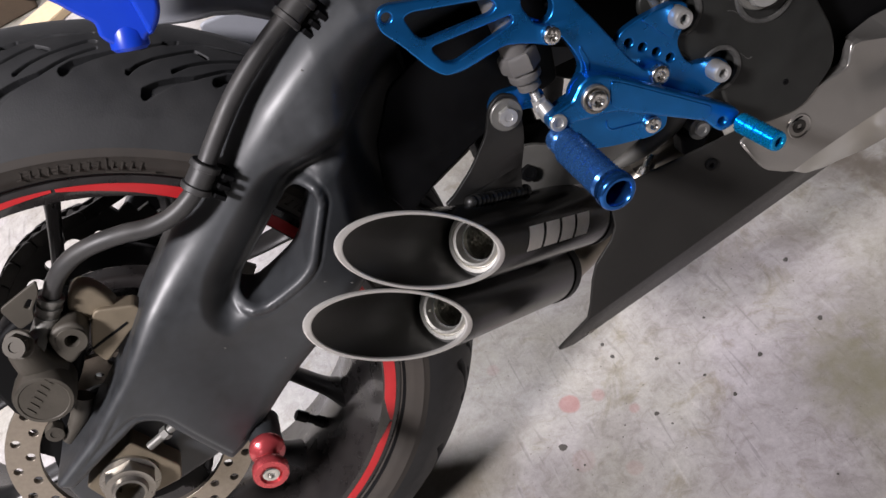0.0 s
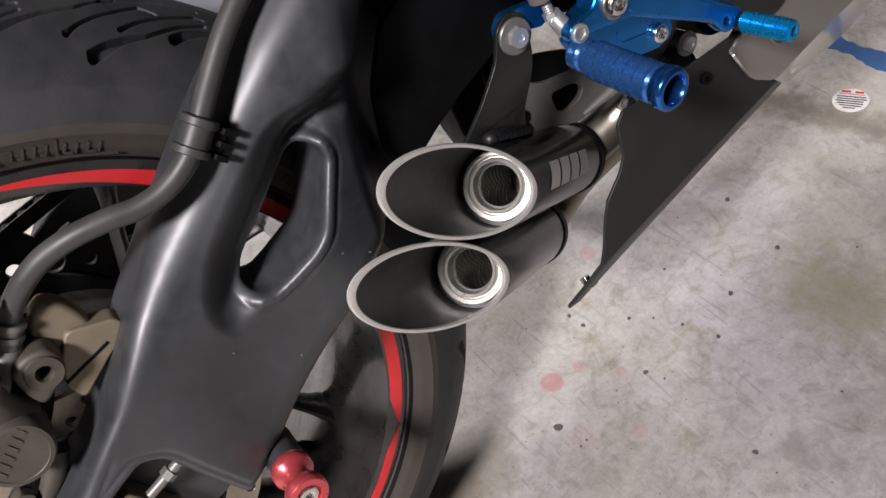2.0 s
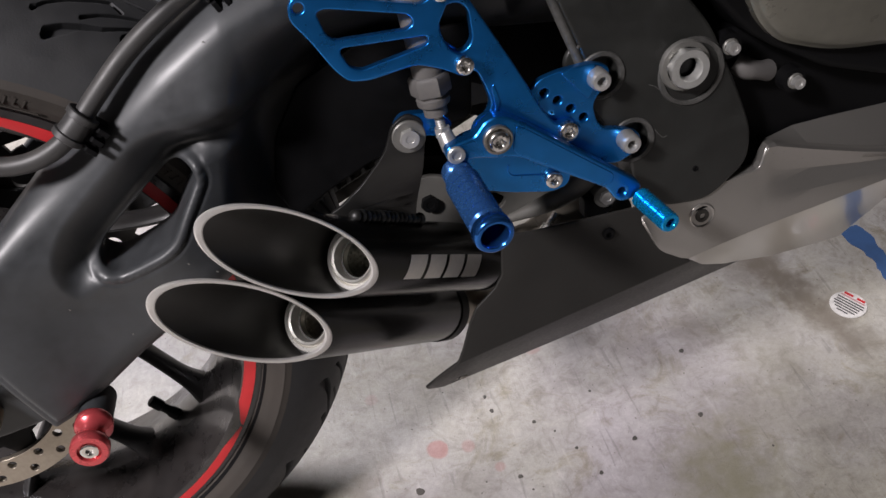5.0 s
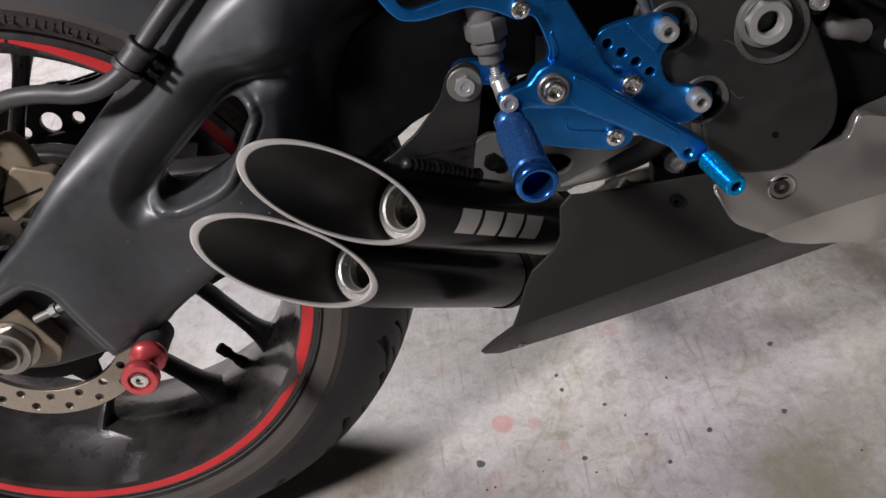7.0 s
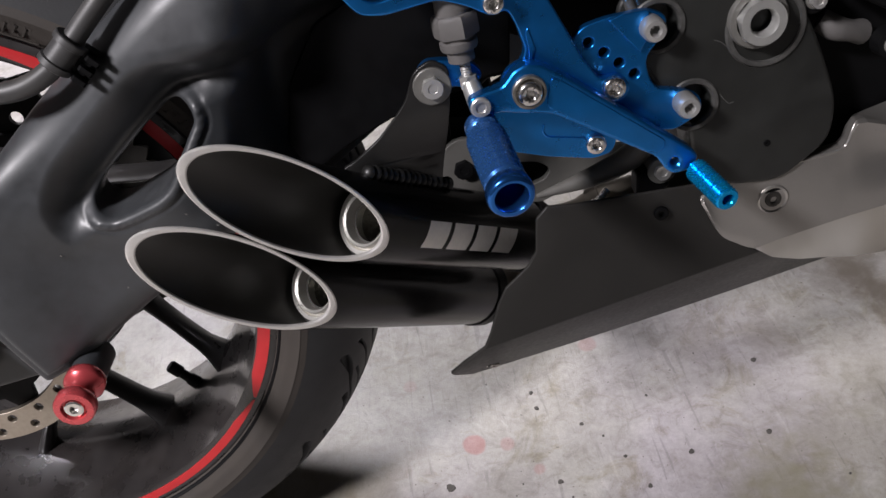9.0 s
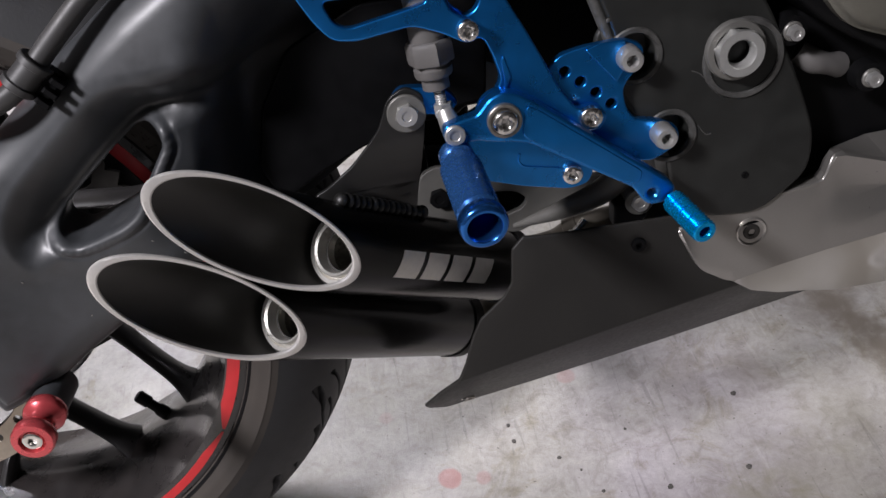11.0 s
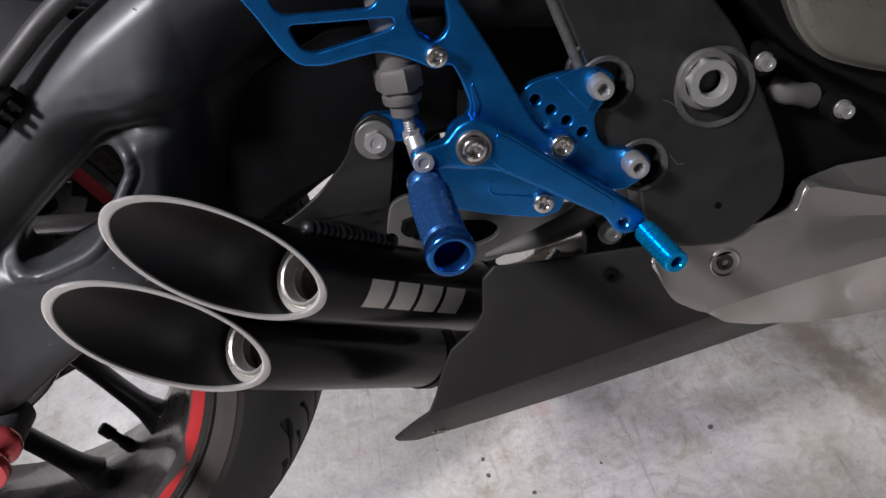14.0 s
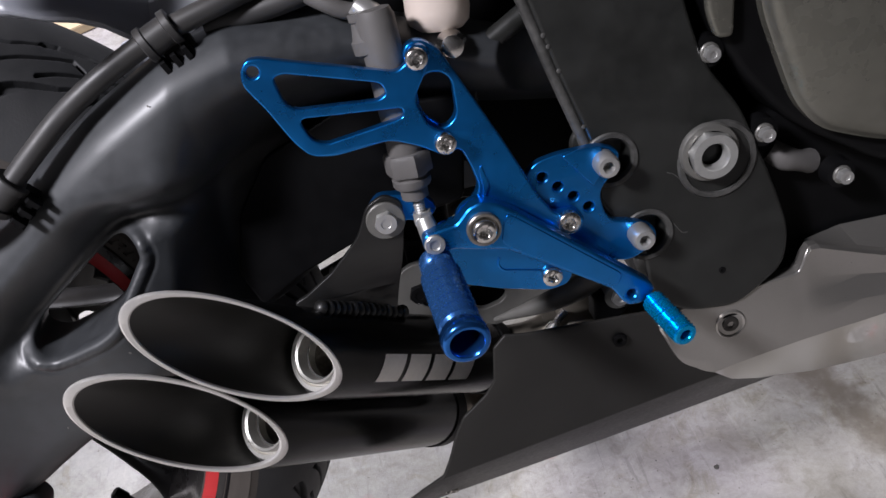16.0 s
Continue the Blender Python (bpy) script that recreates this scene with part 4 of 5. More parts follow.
def hose_clip(p, d):
    """A ribbed clip with a foot and square teeth towards the arm."""
    part("hose_clip", lathe([(0.0062, -0.0105), (0.0098, -0.0105), (0.0105, -0.0098), (0.0105, -0.0062), (0.0090, -0.0055), (0.0088, 0.0055), (0.0105, 0.0062), (0.0105, 0.0098), (0.0098, 0.0105), (0.0062, 0.0105)], p, d, 28, closed=True), M_HOSE, hose, "ribbed black hose clip")
    foot = bmesh.new()
    bmesh.ops.create_cube(foot, size=1)
    bmesh.ops.bevel(foot, geom=foot.edges[:], offset=0.15, segments=2, affect="EDGES")
    foot.transform(aim(Vector(p) + Vector((0.008, 0.004, -0.008)), d) @ Matrix.Diagonal((0.012, 0.012, 0.018, 1)))
    part("clip_foot", foot, M_BLACK, hose)
    along = Vector(d).normalized()
    across = Vector((0, 1, 0)).cross(along).normalized()
    for k in (-1, 0, 1):
        tooth = bmesh.new()
        bmesh.ops.create_cube(tooth, size=1)
        bmesh.ops.bevel(tooth, geom=tooth.edges[:], offset=0.12, segments=1, affect="EDGES")
        tooth.transform(aim(Vector(p) + along * 0.0072 * k + across * 0.0150 + Vector((0, -0.001, 0)), d) @ Matrix.Diagonal((0.011, 0.009, 0.0038, 1)))
        part("clip_tooth", tooth, M_BLACK, hose)


hose_clip((0.1718, -0.1500, 0.2000), (0.78, 0.10, 0.62))
hose_clip((0.276, -0.1325, 0.2650), (0.90, 0.13, 0.40))

# ---- twin slash-cut exhaust ----
CAN_D = Vector((0.540, 0.612, -0.578)).normalized()
CUT_N = Vector((0.20, -0.968, -0.12)).normalized()
CAN_R = 0.0292


def can(centre, end, ring_at):
    """A silencer tube cut at a slant, with a bright lip, a stepped inner ring and a perforated core."""
    c = Vector(centre)
    m = aim(c, CAN_D).to_3x3()
    ux, uy = m @ Vector((1, 0, 0)), m @ Vector((0, 1, 0))
    seg = 72

    def slant(r, k, lift=0.0):
        a = 2 * math.pi * k / seg
        o = r * (ux * math.cos(a) + uy * math.sin(a))
        s = -(o.dot(CUT_N)) / CAN_D.dot(CUT_N)
        return c + o + CAN_D * s + CUT_N * lift

    def flat_ring(r, s, k):
        a = 2 * math.pi * k / seg
        return c + r * (ux * math.cos(a) + uy * math.sin(a)) + CAN_D * s

    def shell(rings):
        bm = bmesh.new()
        vs = [[bm.verts.new(f(k)) for k in range(seg)] for f in rings]
        for a, b in zip(vs, vs[1:]):
            for k in range(seg):
                j = (k + 1) % seg
                bm.faces.new((a[k], a[j], b[j], b[k]))
        return bm

    r, t = CAN_R, 0.0020
    neck = c + CAN_D * 0.07
    tail = (Vector(end) - neck).normalized()
    reach = (Vector(end) - neck).length
    back = aim(neck, tail).to_3x3()
    bx, by = back @ Vector((1, 0, 0)), back @ Vector((0, 1, 0))

    def rear_ring(r, s, k):
        a = 2 * math.pi * k / seg
        return neck + r * (bx * math.cos(a) + by * math.sin(a)) + tail * s

    bm = shell([lambda k: slant(r - 0.0004, k, -0.0004), lambda k: flat_ring(r, 0.068, k), lambda k: rear_ring(r, 0.012, k), lambda k: rear_ring(r, reach - 0.004, k), lambda k: rear_ring(r - 0.003, reach, k), lambda k: rear_ring(0.018, reach + 0.004, k)])
    body = part("exhaust_can", bm, M_CAN, bike, "satin black slash-cut exhaust silencer", 30)
    part("inner_sleeve", shell([lambda k: slant(r - t, k, -0.0006), lambda k: flat_ring(r - t, ring_at + 0.004, k), lambda k: flat_ring(0.014, ring_at + 0.0042, k)]), M_CAN_IN, body, "", 30)
    part("cut_lip", shell([lambda k: slant(r + 0.0001, k, -0.0012), lambda k: slant(r + 0.0001, k, 0.0), lambda k: slant(r - 0.0004, k, 0.0006), lambda k: slant(r - t, k, 0.0006), lambda k: slant(r - t - 0.0004, k, 0.0), lambda k: slant(r - t - 0.0004, k, -0.0016)]), M_LIP, body, "bright brushed metal edge", 30)
    p = c + CAN_D * ring_at
    prof = [(0.0240, 0.006), (0.0240, -0.001), (0.0234, -0.002), (0.0206, -0.0022), (0.0196, 0.0008), (0.0190, 0.0008), (0.0186, -0.0038), (0.0178, -0.0046), (0.0162, -0.0038), (0.0154, 0.002), (0.0154, 0.012)]
    part("stepped_ring", lathe(prof, p, CAN_D, 56), M_RING, body, "polished stepped steel ring")
    core = bmesh.new()
    lathe([(0.0164, 0.008), (0.0164, 0.100), (0, 0.100)], p, CAN_D, 40, bm=core)
    turn = aim(p, CAN_D)
    for row in range(17):
        for k in range(22):
            a = 2 * math.pi * (k + 0.5 * (row % 2)) / 22
            q = turn @ Vector((0.0162 * math.cos(a), 0.0162 * math.sin(a), 0.013 + 0.0048 * row))
            lathe([(0.0014, 0.0), (0.0010, 0.0009), (0, 0.0010)], q, (p + CAN_D * (0.013 + 0.0048 * row)) - q, 6, bm=core)
    tagged(part("core", core, M_CORE, body, "perforated steel core"), kind="stuff")
    return body


CAN_A, CAN_B = (0.2795, -0.1938, 0.0966), (0.2360, -0.1958, 0.0550)
END_A, END_B = (0.4328, -0.0475, -0.0408), (0.3860, -0.0235, -0.1010)
can_a = can(CAN_A, END_A, 0.072)
can_b = can(CAN_B, END_B, 0.072)
for body, c, e in ((can_a, CAN_A, END_A), (can_b, CAN_B, END_B)):
    q = Vector(e)
    d = (q - Vector(c) - CAN_D * 0.07).normalized()
    part("end_band", lathe([(CAN_R, -0.004), (CAN_R + 0.0012, -0.003), (CAN_R + 0.0012, 0.010), (CAN_R - 0.003, 0.013)], q - d * 0.012, d, 48), M_BLACK, body)
    if body is can_a:
        route = [q - d * 0.004, q + Vector((0.020, 0.001, -0.001)), q + Vector((0.044, -0.004, 0.005)), q + Vector((0.068, -0.007, 0.015)), q + Vector((0.13, -0.007, 0.020))]
    else:
        route = [q - d * 0.004, q + d * 0.022, q + d * 0.040 + Vector((0.010, 0.0, 0.006)), q + d * 0.050 + Vector((0.050, 0.01, 0.016)), q + d * 0.050 + Vector((0.11, 0.02, 0.016))]
    part("link_pipe", sweep(route, [0.0240, 0.0205, 0.0192, 0.0200, 0.0195], 28), M_PIPE, body, "heat-tinted steel link pipe")
    if body is can_a:
        part("pipe_clamp", lathe([(0.0198, -0.006), (0.0222, -0.005), (0.0222, 0.005), (0.0198, 0.006)], q + Vector((0.060, -0.006, 0.0118)), (0.024, -0.003, 0.010), 40, closed=True), M_PIPE, body, "steel clamp band")
        part("clamp_screw", lathe([(0.0, -0.004), (0.0048, -0.004), (0.0048, 0.003), (0.0032, 0.004), (0.0032, 0.016), (0, 0.016)], q + Vector((0.050, -0.0275, 0.030)), (0.75, 0.30, 0.55), 20), M_STEEL, body, "bright clamp screw")

# Maker's mark on the upper can: plain bars wrapped on the tube.
mark = bmesh.new()
neck = Vector(CAN_A) + CAN_D * 0.07
tail = (Vector(END_A) - neck).normalized()
out = (Vector(OUT) - tail * tail.dot(Vector(OUT))).normalized()
side = tail.cross(out)
for k in range(4):
    vs = []
    for i in range(8):
        f = i / 7
        row = []
        for j in range(4):
            along = 0.0268 + 0.0252 * k + 0.0212 * j / 3
            a = radians(-41 + 37 * f)
            row.append(mark.verts.new(neck + tail * (along + 0.004 * (1 - f)) + (CAN_R + 0.0004) * (out * math.cos(a) + side * math.sin(a))))
        vs.append(row)
    for a, b in zip(vs, vs[1:]):
        for i in range(3):
            mark.faces.new((a[i], a[i + 1], b[i + 1], b[i]))
part("maker_mark", mark, M_ETCH, can_a, "pale grey etched bars")

# Hanger plate welded to the upper can, with its bead of weld.
me = plate([(0.3868, 0.126), (0.3885, 0.142), (0.378, 0.149), (0.366, 0.143), (0.3575, 0.1245), (0.348, 0.1146), (0.336, 0.1030), (0.320, 0.0937), (0.308, 0.0895), (0.318, 0.083), (0.345, 0.068), (0.360, 0.052), (0.370, 0.047), (0.376, 0.075), (0.3815, 0.100)],
           -0.1370, -0.1334, 0.0006, radius=0.005)
fine = bmesh.new()
fine.from_mesh(me)
bpy.data.meshes.remove(me)
bmesh.ops.triangulate(fine, faces=fine.faces[:])
bmesh.ops.subdivide_edges(fine, edges=[e for e in fine.edges if e.calc_length() > 0.008], cuts=3, use_grid_fill=True)
for v in fine.verts:
    v.co.y += float(ease(0.118, 0.056, v.co.z)) * float(np.interp(v.co.x, [0.318, 0.368], [-0.009, 0.023]))
hanger = part("exhaust_hanger", fine, M_HANGER, bike, "black exhaust hanger plate")
hex_bolt(hanger, (0.3762, -0.1370, 0.1322), 0.0072, 0.0068, flange=0.0122, label="zinc flange bolt")
weld = bmesh.new()
rnd = random.Random(21)
ridge = Vector((0.45, 0.16, 0.865))
ridge = (ridge - tail * tail.dot(ridge)).normalized()
for k in range(15):
    u = k / 14
    q = rnd.uniform(0.92, 1.10)
    lathe([(0, -0.0036), (0.0034 * q, -0.0030), (0.0050 * q, -0.0012), (0.0052 * q, 0.0006), (0.0040 * q, 0.0020), (0, 0.0026)], neck + tail * (-0.012 + 0.076 * u) + ridge * (CAN_R + 0.0028), tail + Vector((0.0, 0.25, -0.20)), 12, bm=weld)
tagged(part("weld_bead", weld, M_HANGER, hanger), kind="stuff")
tab = part("frame_tab", plate([(0.369, 0.030), (0.378, 0.058), (0.389, 0.063), (0.402, 0.060), (0.423, 0.047), (0.471, 0.036), (0.520, 0.032), (0.512, 0.018), (0.470, 0.006), (0.442, -0.003), (0.413, 0.010), (0.378, 0.020)], -0.068, -0.062, 0.001, [[(0.424, 0.036), (0.446, 0.032), (0.454, 0.024), (0.449, 0.017), (0.434, 0.013), (0.425, 0.018)]], radius=0.006), M_TAB, bike, "grey bracket plate behind the footrest")
hex_bolt(tab, (0.389, -0.0685, 0.039), 0.0075, 0.005, material=M_BLACK)
part("lower_arm", sweep([(0.440, -0.080, 0.010), (0.475, -0.098, 0.026), (0.500, -0.101, 0.035), (0.514, -0.103, 0.046), (0.522, -0.103, 0.065)], [0.002, 0.007, 0.009, 0.010, 0.011], 14), M_TAB, bike)
hex_bolt(bike, (0.5248, -0.1130, 0.0292), 0.0062, 0.006, flange=0.0100)
part("stud_sleeve", lathe([(0.0085, 0), (0.0085, 0.022), (0.007, 0.024), (0, 0.024)], (0.5248, -0.089, 0.0292), OUT, 20), M_RUBBER, bike)
part("stand_switch", plate([(0.508, 0.030), (0.526, 0.028), (0.532, 0.016), (0.520, 0.006), (0.506, 0.010)], -0.112, -0.096, 0.002, radius=0.004), M_BLACK, bike)

# ---- blue rear-set ----
base = part("rearset", plate([(0.465, 0.147), (0.472, 0.153), (0.486, 0.1555), (0.512, 0.156), (0.524, 0.150), (0.522, 0.139), (0.509, 0.126), (0.511, 0.112), (0.516, 0.104), (0.530, 0.101), (0.5435, 0.094), (0.544, 0.082),
                              (0.526, 0.073), (0.511, 0.077), (0.485, 0.085), (0.470, 0.110), (0.455, 0.135)], -0.1455, -0.1385, 0.0013,
                             [disc(0.4745, 0.1425, 0.0032, 25), disc(0.4835, 0.1345, 0.0032, 25), disc(0.4925, 0.1260, 0.0032, 25), disc(0.5015, 0.1170, 0.0032, 25)], radius=0.006), M_BLUE, bike, "blue anodised adjustable footrest plate")
part("step_rib", plate([(0.487, 0.1545), (0.496, 0.157), (0.512, 0.1565), (0.512, 0.141), (0.505, 0.131)], -0.1488, -0.1460, 0.0008, radius=0.002), M_BLUE, base)
# Black sheet behind the drilled holes, put there as shade.
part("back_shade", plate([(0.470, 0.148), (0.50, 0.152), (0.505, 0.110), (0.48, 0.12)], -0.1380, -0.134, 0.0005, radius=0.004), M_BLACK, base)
part("rearset_arm", plate([(0.423, 0.183), (0.419, 0.174), (0.427, 0.175), (0.4315, 0.163), (0.4345, 0.149), (0.431, 0.142), (0.4240, 0.137), (0.419, 0.128), (0.420, 0.116), (0.440, 0.113), (0.460, 0.110), (0.475, 0.106),
                                  (0.492, 0.105), (0.497, 0.114), (0.491, 0.121), (0.478, 0.121), (0.468, 0.138), (0.462, 0.153), (0.452, 0.176), (0.441, 0.199), (0.430, 0.222), (0.423, 0.2355),
                                  (0.414, 0.2415), (0.406, 0.240), (0.403, 0.232), (0.408, 0.224), (0.405, 0.212), (0.409, 0.196)], -0.1550, -0.1460, 0.0015,
                                 [tuple((0.4183 + 0.0098 * math.cos(a), 0.2055 + (0.0064 if k < 16 else -0.0064) + 0.0098 * math.sin(a)) for k in range(32) for a in [math.pi * (k / 15 if k < 16 else 1 + (k - 16) / 15)])], radius=0.005), M_BLUE, base, "blue machined footrest arm")
part("peg_carrier", plate([(0.412, 0.1285), (0.404, 0.1255), (0.401, 0.112), (0.410, 0.098), (0.416, 0.085), (0.440, 0.076), (0.470, 0.068), (0.482, 0.070), (0.486, 0.078), (0.483, 0.095), (0.480, 0.108), (0.460, 0.125), (0.430, 0.131)], -0.1525, -0.1440, 0.0009, radius=0.005), M_BLUE, base, "lower blue plate that holds the foot peg")
part("edge_groove", plate([(0.4355, 0.160), (0.4375, 0.163), (0.4405, 0.150), (0.437, 0.141), (0.4345, 0.139), (0.4365, 0.147)], -0.1562, -0.154, 0.0006, radius=0.002), M_BLUE, base)
part("heel_guard", plate([(0.317, 0.244), (0.321, 0.2495), (0.328, 0.2495), (0.345, 0.244), (0.372, 0.236), (0.398, 0.228), (0.404, 0.231), (0.408, 0.2395), (0.415, 0.2405), (0.419, 0.235), (0.414, 0.224), (0.4055, 0.211), (0.411, 0.194), (0.423, 0.187), (0.424, 0.178), (0.417, 0.175),
                          (0.403, 0.184), (0.388, 0.1905), (0.356, 0.1875), (0.343, 0.190), (0.3355, 0.200), (0.326, 0.220), (0.3165, 0.236)], -0.1625, -0.1555, 0.0013,
                         [[(0.333, 0.2375), (0.339, 0.2385), (0.389, 0.2235), (0.391, 0.217), (0.386, 0.2145), (0.341, 0.218), (0.336, 0.223)], [(0.341, 0.2125), (0.398, 0.2075), (0.398, 0.2025), (0.389, 0.2005), (0.353, 0.1955), (0.346, 0.199)],
                          disc(0.3235, 0.2425, 0.0033, 25)], radius=0.005), M_BLUE, base, "blue slotted heel guard")
part("hanger_arm", plate([(0.366, 0.139), (0.374, 0.1475), (0.384, 0.1465), (0.402, 0.1425), (0.41, 0.132), (0.40, 0.124), (0.388, 0.129), (0.377, 0.121), (0.368, 0.128)], -0.1345, -0.1260, 0.001, radius=0.005), M_BLUE, base)
cap_bolt(base, (0.4103, -0.1625, 0.2335), 0.0062, 0.005)
cap_bolt(base, (0.4183, -0.1625, 0.1832), 0.0062, 0.005)
cap_bolt(base, (0.4855, -0.1550, 0.1152), 0.0072, 0.005)
part("pocket_edge", sweep([(0.4405, -0.1527, 0.0985), (0.4395, -0.1527, 0.0935), (0.4425, -0.1527, 0.0895), (0.4500, -0.1527, 0.0875), (0.4660, -0.1527, 0.0835)], 0.0007, 8), M_BLUE, base)
cap_bolt(base, (0.4717, -0.1525, 0.0792), 0.0066, 0.005)
cap_bolt(base, (0.5126, -0.1460, 0.1458), 0.0076, 0.0130, material=M_ZINC)
cap_bolt(base, (0.5318, -0.1460, 0.0922), 0.0076, 0.0130, material=M_ZINC)

lever = part("brake_lever", plate([(0.3945, 0.1268), (0.397, 0.1315), (0.409, 0.1335), (0.4160, 0.1345), (0.4200, 0.1385), (0.4240, 0.1428), (0.4315, 0.1455), (0.4405, 0.1435), (0.4525, 0.1350), (0.5300, 0.0690), (0.533, 0.063), (0.526, 0.0552), (0.516, 0.0545),
                                  (0.511, 0.0595), (0.506, 0.0690), (0.471, 0.0930), (0.4445, 0.1110), (0.436, 0.1135), (0.424, 0.1160), (0.4138, 0.1190), (0.402, 0.1180), (0.396, 0.120)], -0.1700, -0.1585, 0.0024, [disc(0.5175, 0.0635, 0.0026, 25)], radius=0.0032, smooth=25), M_BLUE, bike, "blue anodised brake lever")
part("lever_face", plate([(0.446, 0.1355), (0.4525, 0.1312), (0.512, 0.0800), (0.510, 0.0735), (0.5045, 0.0725), (0.471, 0.0955), (0.4455, 0.1130), (0.441, 0.1180), (0.4435, 0.129)], -0.1709, -0.1695, 0.0006, radius=0.003), M_BLUE, lever)
part("pivot_boss", lathe([(0.0104, 0), (0.0104, 0.003), (0.0098, 0.0036), (0.0086, 0.0036), (0.0080, 0.0020), (0, 0.0020)], (0.4315, -0.1700, 0.1293), OUT, 36), M_AXLE, lever)
cap_bolt(lever, (0.4315, -0.1717, 0.1293), 0.0074, 0.0054)
part("rod_pin", lathe([(0.0062, 0), (0.0062, 0.002), (0.0055, 0.0026), (0.0034, 0.0026), (0.0030, 0.0014), (0, 0.0014)], (0.4017, -0.1700, 0.1255), OUT, 24), M_ZINC, lever)
part("pivot_sleeve", lathe([(0.0150, 0.0), (0.0150, 0.0040), (0.0, 0.0040)], (0.4315, -0.1545, 0.1293), OUT, 36), M_BLUE, lever)
toe_d = Vector((0.006, -0.036, -0.0045)).normalized()
toe0 = Vector((0.5305, -0.1705, 0.0560))
prof, rings = knurled([(0.0062, 0)], [(0.0074, 0.0008 + 0.0093 * k, 0.0092 + 0.0093 * k) for k in range(4)], 0.0015, [(0.0072, 0.0379), (0.0066, 0.0386), (0.0040, 0.0386), (0.0036, 0.0379), (0.0036, 0.026), (0, 0.026)])
part("toe_peg", lathe(prof, toe0, toe_d, 30, teeth=rings, bite=0.00048), M_CYAN, lever, "bright blue knurled toe peg", 24)
peg0, peg1 = Vector((0.4010, -0.168, 0.1095)), Vector((0.4055, -0.2405, 0.0990))
pd = (peg1 - peg0).normalized()
prof, rings = knurled([(0.0080, -0.008), (0.0102, -0.006), (0.0106, -0.005), (0.0106, 0.002), (0.0100, 0.003), (0.0092, 0.004), (0.0092, 0.007), (0.0106, 0.010)],
                      [(0.0122, 0.0105 + 0.0082 * k, 0.0182 + 0.0082 * k) for k in range(6)], 0.0016, [(0.0125, 0.0605), (0.0112, 0.0625), (0.0112, 0.0640), (0.0090, 0.0640)])
part("foot_peg", lathe(prof, peg0, pd, 48, teeth=rings, bite=0.00042), M_BLUE_PEG, base, "blue knurled hollow foot peg", 24)
part("peg_end", lathe([(0.0104, 0.0632), (0.0126, 0.0640), (0.0134, 0.0656), (0.0137, 0.0690), (0.0136, 0.0718), (0.0128, 0.0736), (0.0114, 0.0744), (0.0098, 0.0742), (0.0088, 0.0728), (0.0085, 0.0700), (0.0084, 0.040), (0, 0.040)], peg0, pd, 48), M_PEG_END, base, "smooth glossy blue end ring")

# Brake master cylinder with its rubber boot, rod and clevis.
mc = part("master_cylinder", lathe([(0, 0), (0.0105, 0), (0.0112, 0.002), (0.0112, 0.075), (0.0095, 0.080), (0, 0.080)], (0.3975, -0.1475, 0.180), (-0.06, 0.05, 1), 28), M_RUBBER, bike, "grey rear brake master cylinder")
part("boot", lathe([(0.006, -0.004), (0.0082, -0.003), (0.0082, 0.004), (0.0108, 0.0045), (0.0115, 0.006), (0.0115, 0.0095), (0.0102, 0.0105), (0.0102, 0.0115), (0.0138, 0.0127), (0.0142, 0.0147), (0.0142, 0.0235), (0.0130, 0.0257), (0.0105, 0.0262), (0.0100, 0.038)], (0.3965, -0.1490, 0.1520), (-0.03, 0.03, 1), 36, hexed=(8, 9, 10, 11)), M_RUBBER, mc, "grey rubber boot")
rod = [(0.0025, 0)]
for k in range(8):
    rod += [(0.0036, 0.0006 + 0.0016 * k), (0.0030, 0.0014 + 0.0016 * k)]
part("push_rod", lathe(rod + [(0, 0.0145)], (0.3980, -0.1510, 0.1385), (-0.04, 0.12, 1), 16), M_ZINC, mc)
part("lock_nut", lathe([(0.003, 0), (0.0058, 0), (0.0058, 0.0045), (0.003, 0.0045)], (0.3985, -0.1520, 0.1350), (-0.04, 0.12, 1), 24, hexed=(1, 2)), M_ZINC, mc)
part("clevis", sweep([(0.3990, -0.1530, 0.1355), (0.4000, -0.1555, 0.1305), (0.4014, -0.1580, 0.1255)], [0.0055, 0.0062, 0.0068], 14), M_ZINC, mc)
part("clevis_tongue", plate([(0.392, 0.1345), (0.397, 0.139), (0.402, 0.134), (0.396, 0.129)], -0.1565, -0.1525, 0.0006, radius=0.003), M_ZINC, mc)
part("clip_collar", lathe([(0.011, 0), (0.0125, 0.001), (0.0125, 0.008), (0.0115, 0.009), (0.0095, 0.018), (0.0105, 0.019), (0.0105, 0.023), (0, 0.023)], (0.391, -0.141, 0.236), (-0.1, 0.1, 1), 26), M_RUBBER, mc)

part("fluid_bottle", lathe([(0, 0), (0.014, 0.001), (0.018, 0.005), (0.019, 0.012), (0.019, 0.05), (0.015, 0.054), (0, 0.054)], (0.430, -0.118, 0.236), (0.05, 0.05, 1), 32), M_AMBER, bike, "amber translucent brake fluid bottle")
part("ball_end", lathe([(0, -0.009), (0.0065, -0.0065), (0.009, 0), (0.0065, 0.0065), (0, 0.009)], (0.4335, -0.133, 0.2300), OUT, 24), M_STEEL, bike, "polished steel ball end")
part("cross_tube", sweep([(0.440, -0.120, 0.214), (0.475, -0.118, 0.233), (0.51, -0.112, 0.252)], 0.0065, 14), M_FRAME, bike)
part("upper_hose", sweep([(0.30, -0.118, 0.262), (0.35, -0.122, 0.270), (0.40, -0.118, 0.282), (0.45, -0.1, 0.285)], 0.007, 14), M_HOSE, bike)
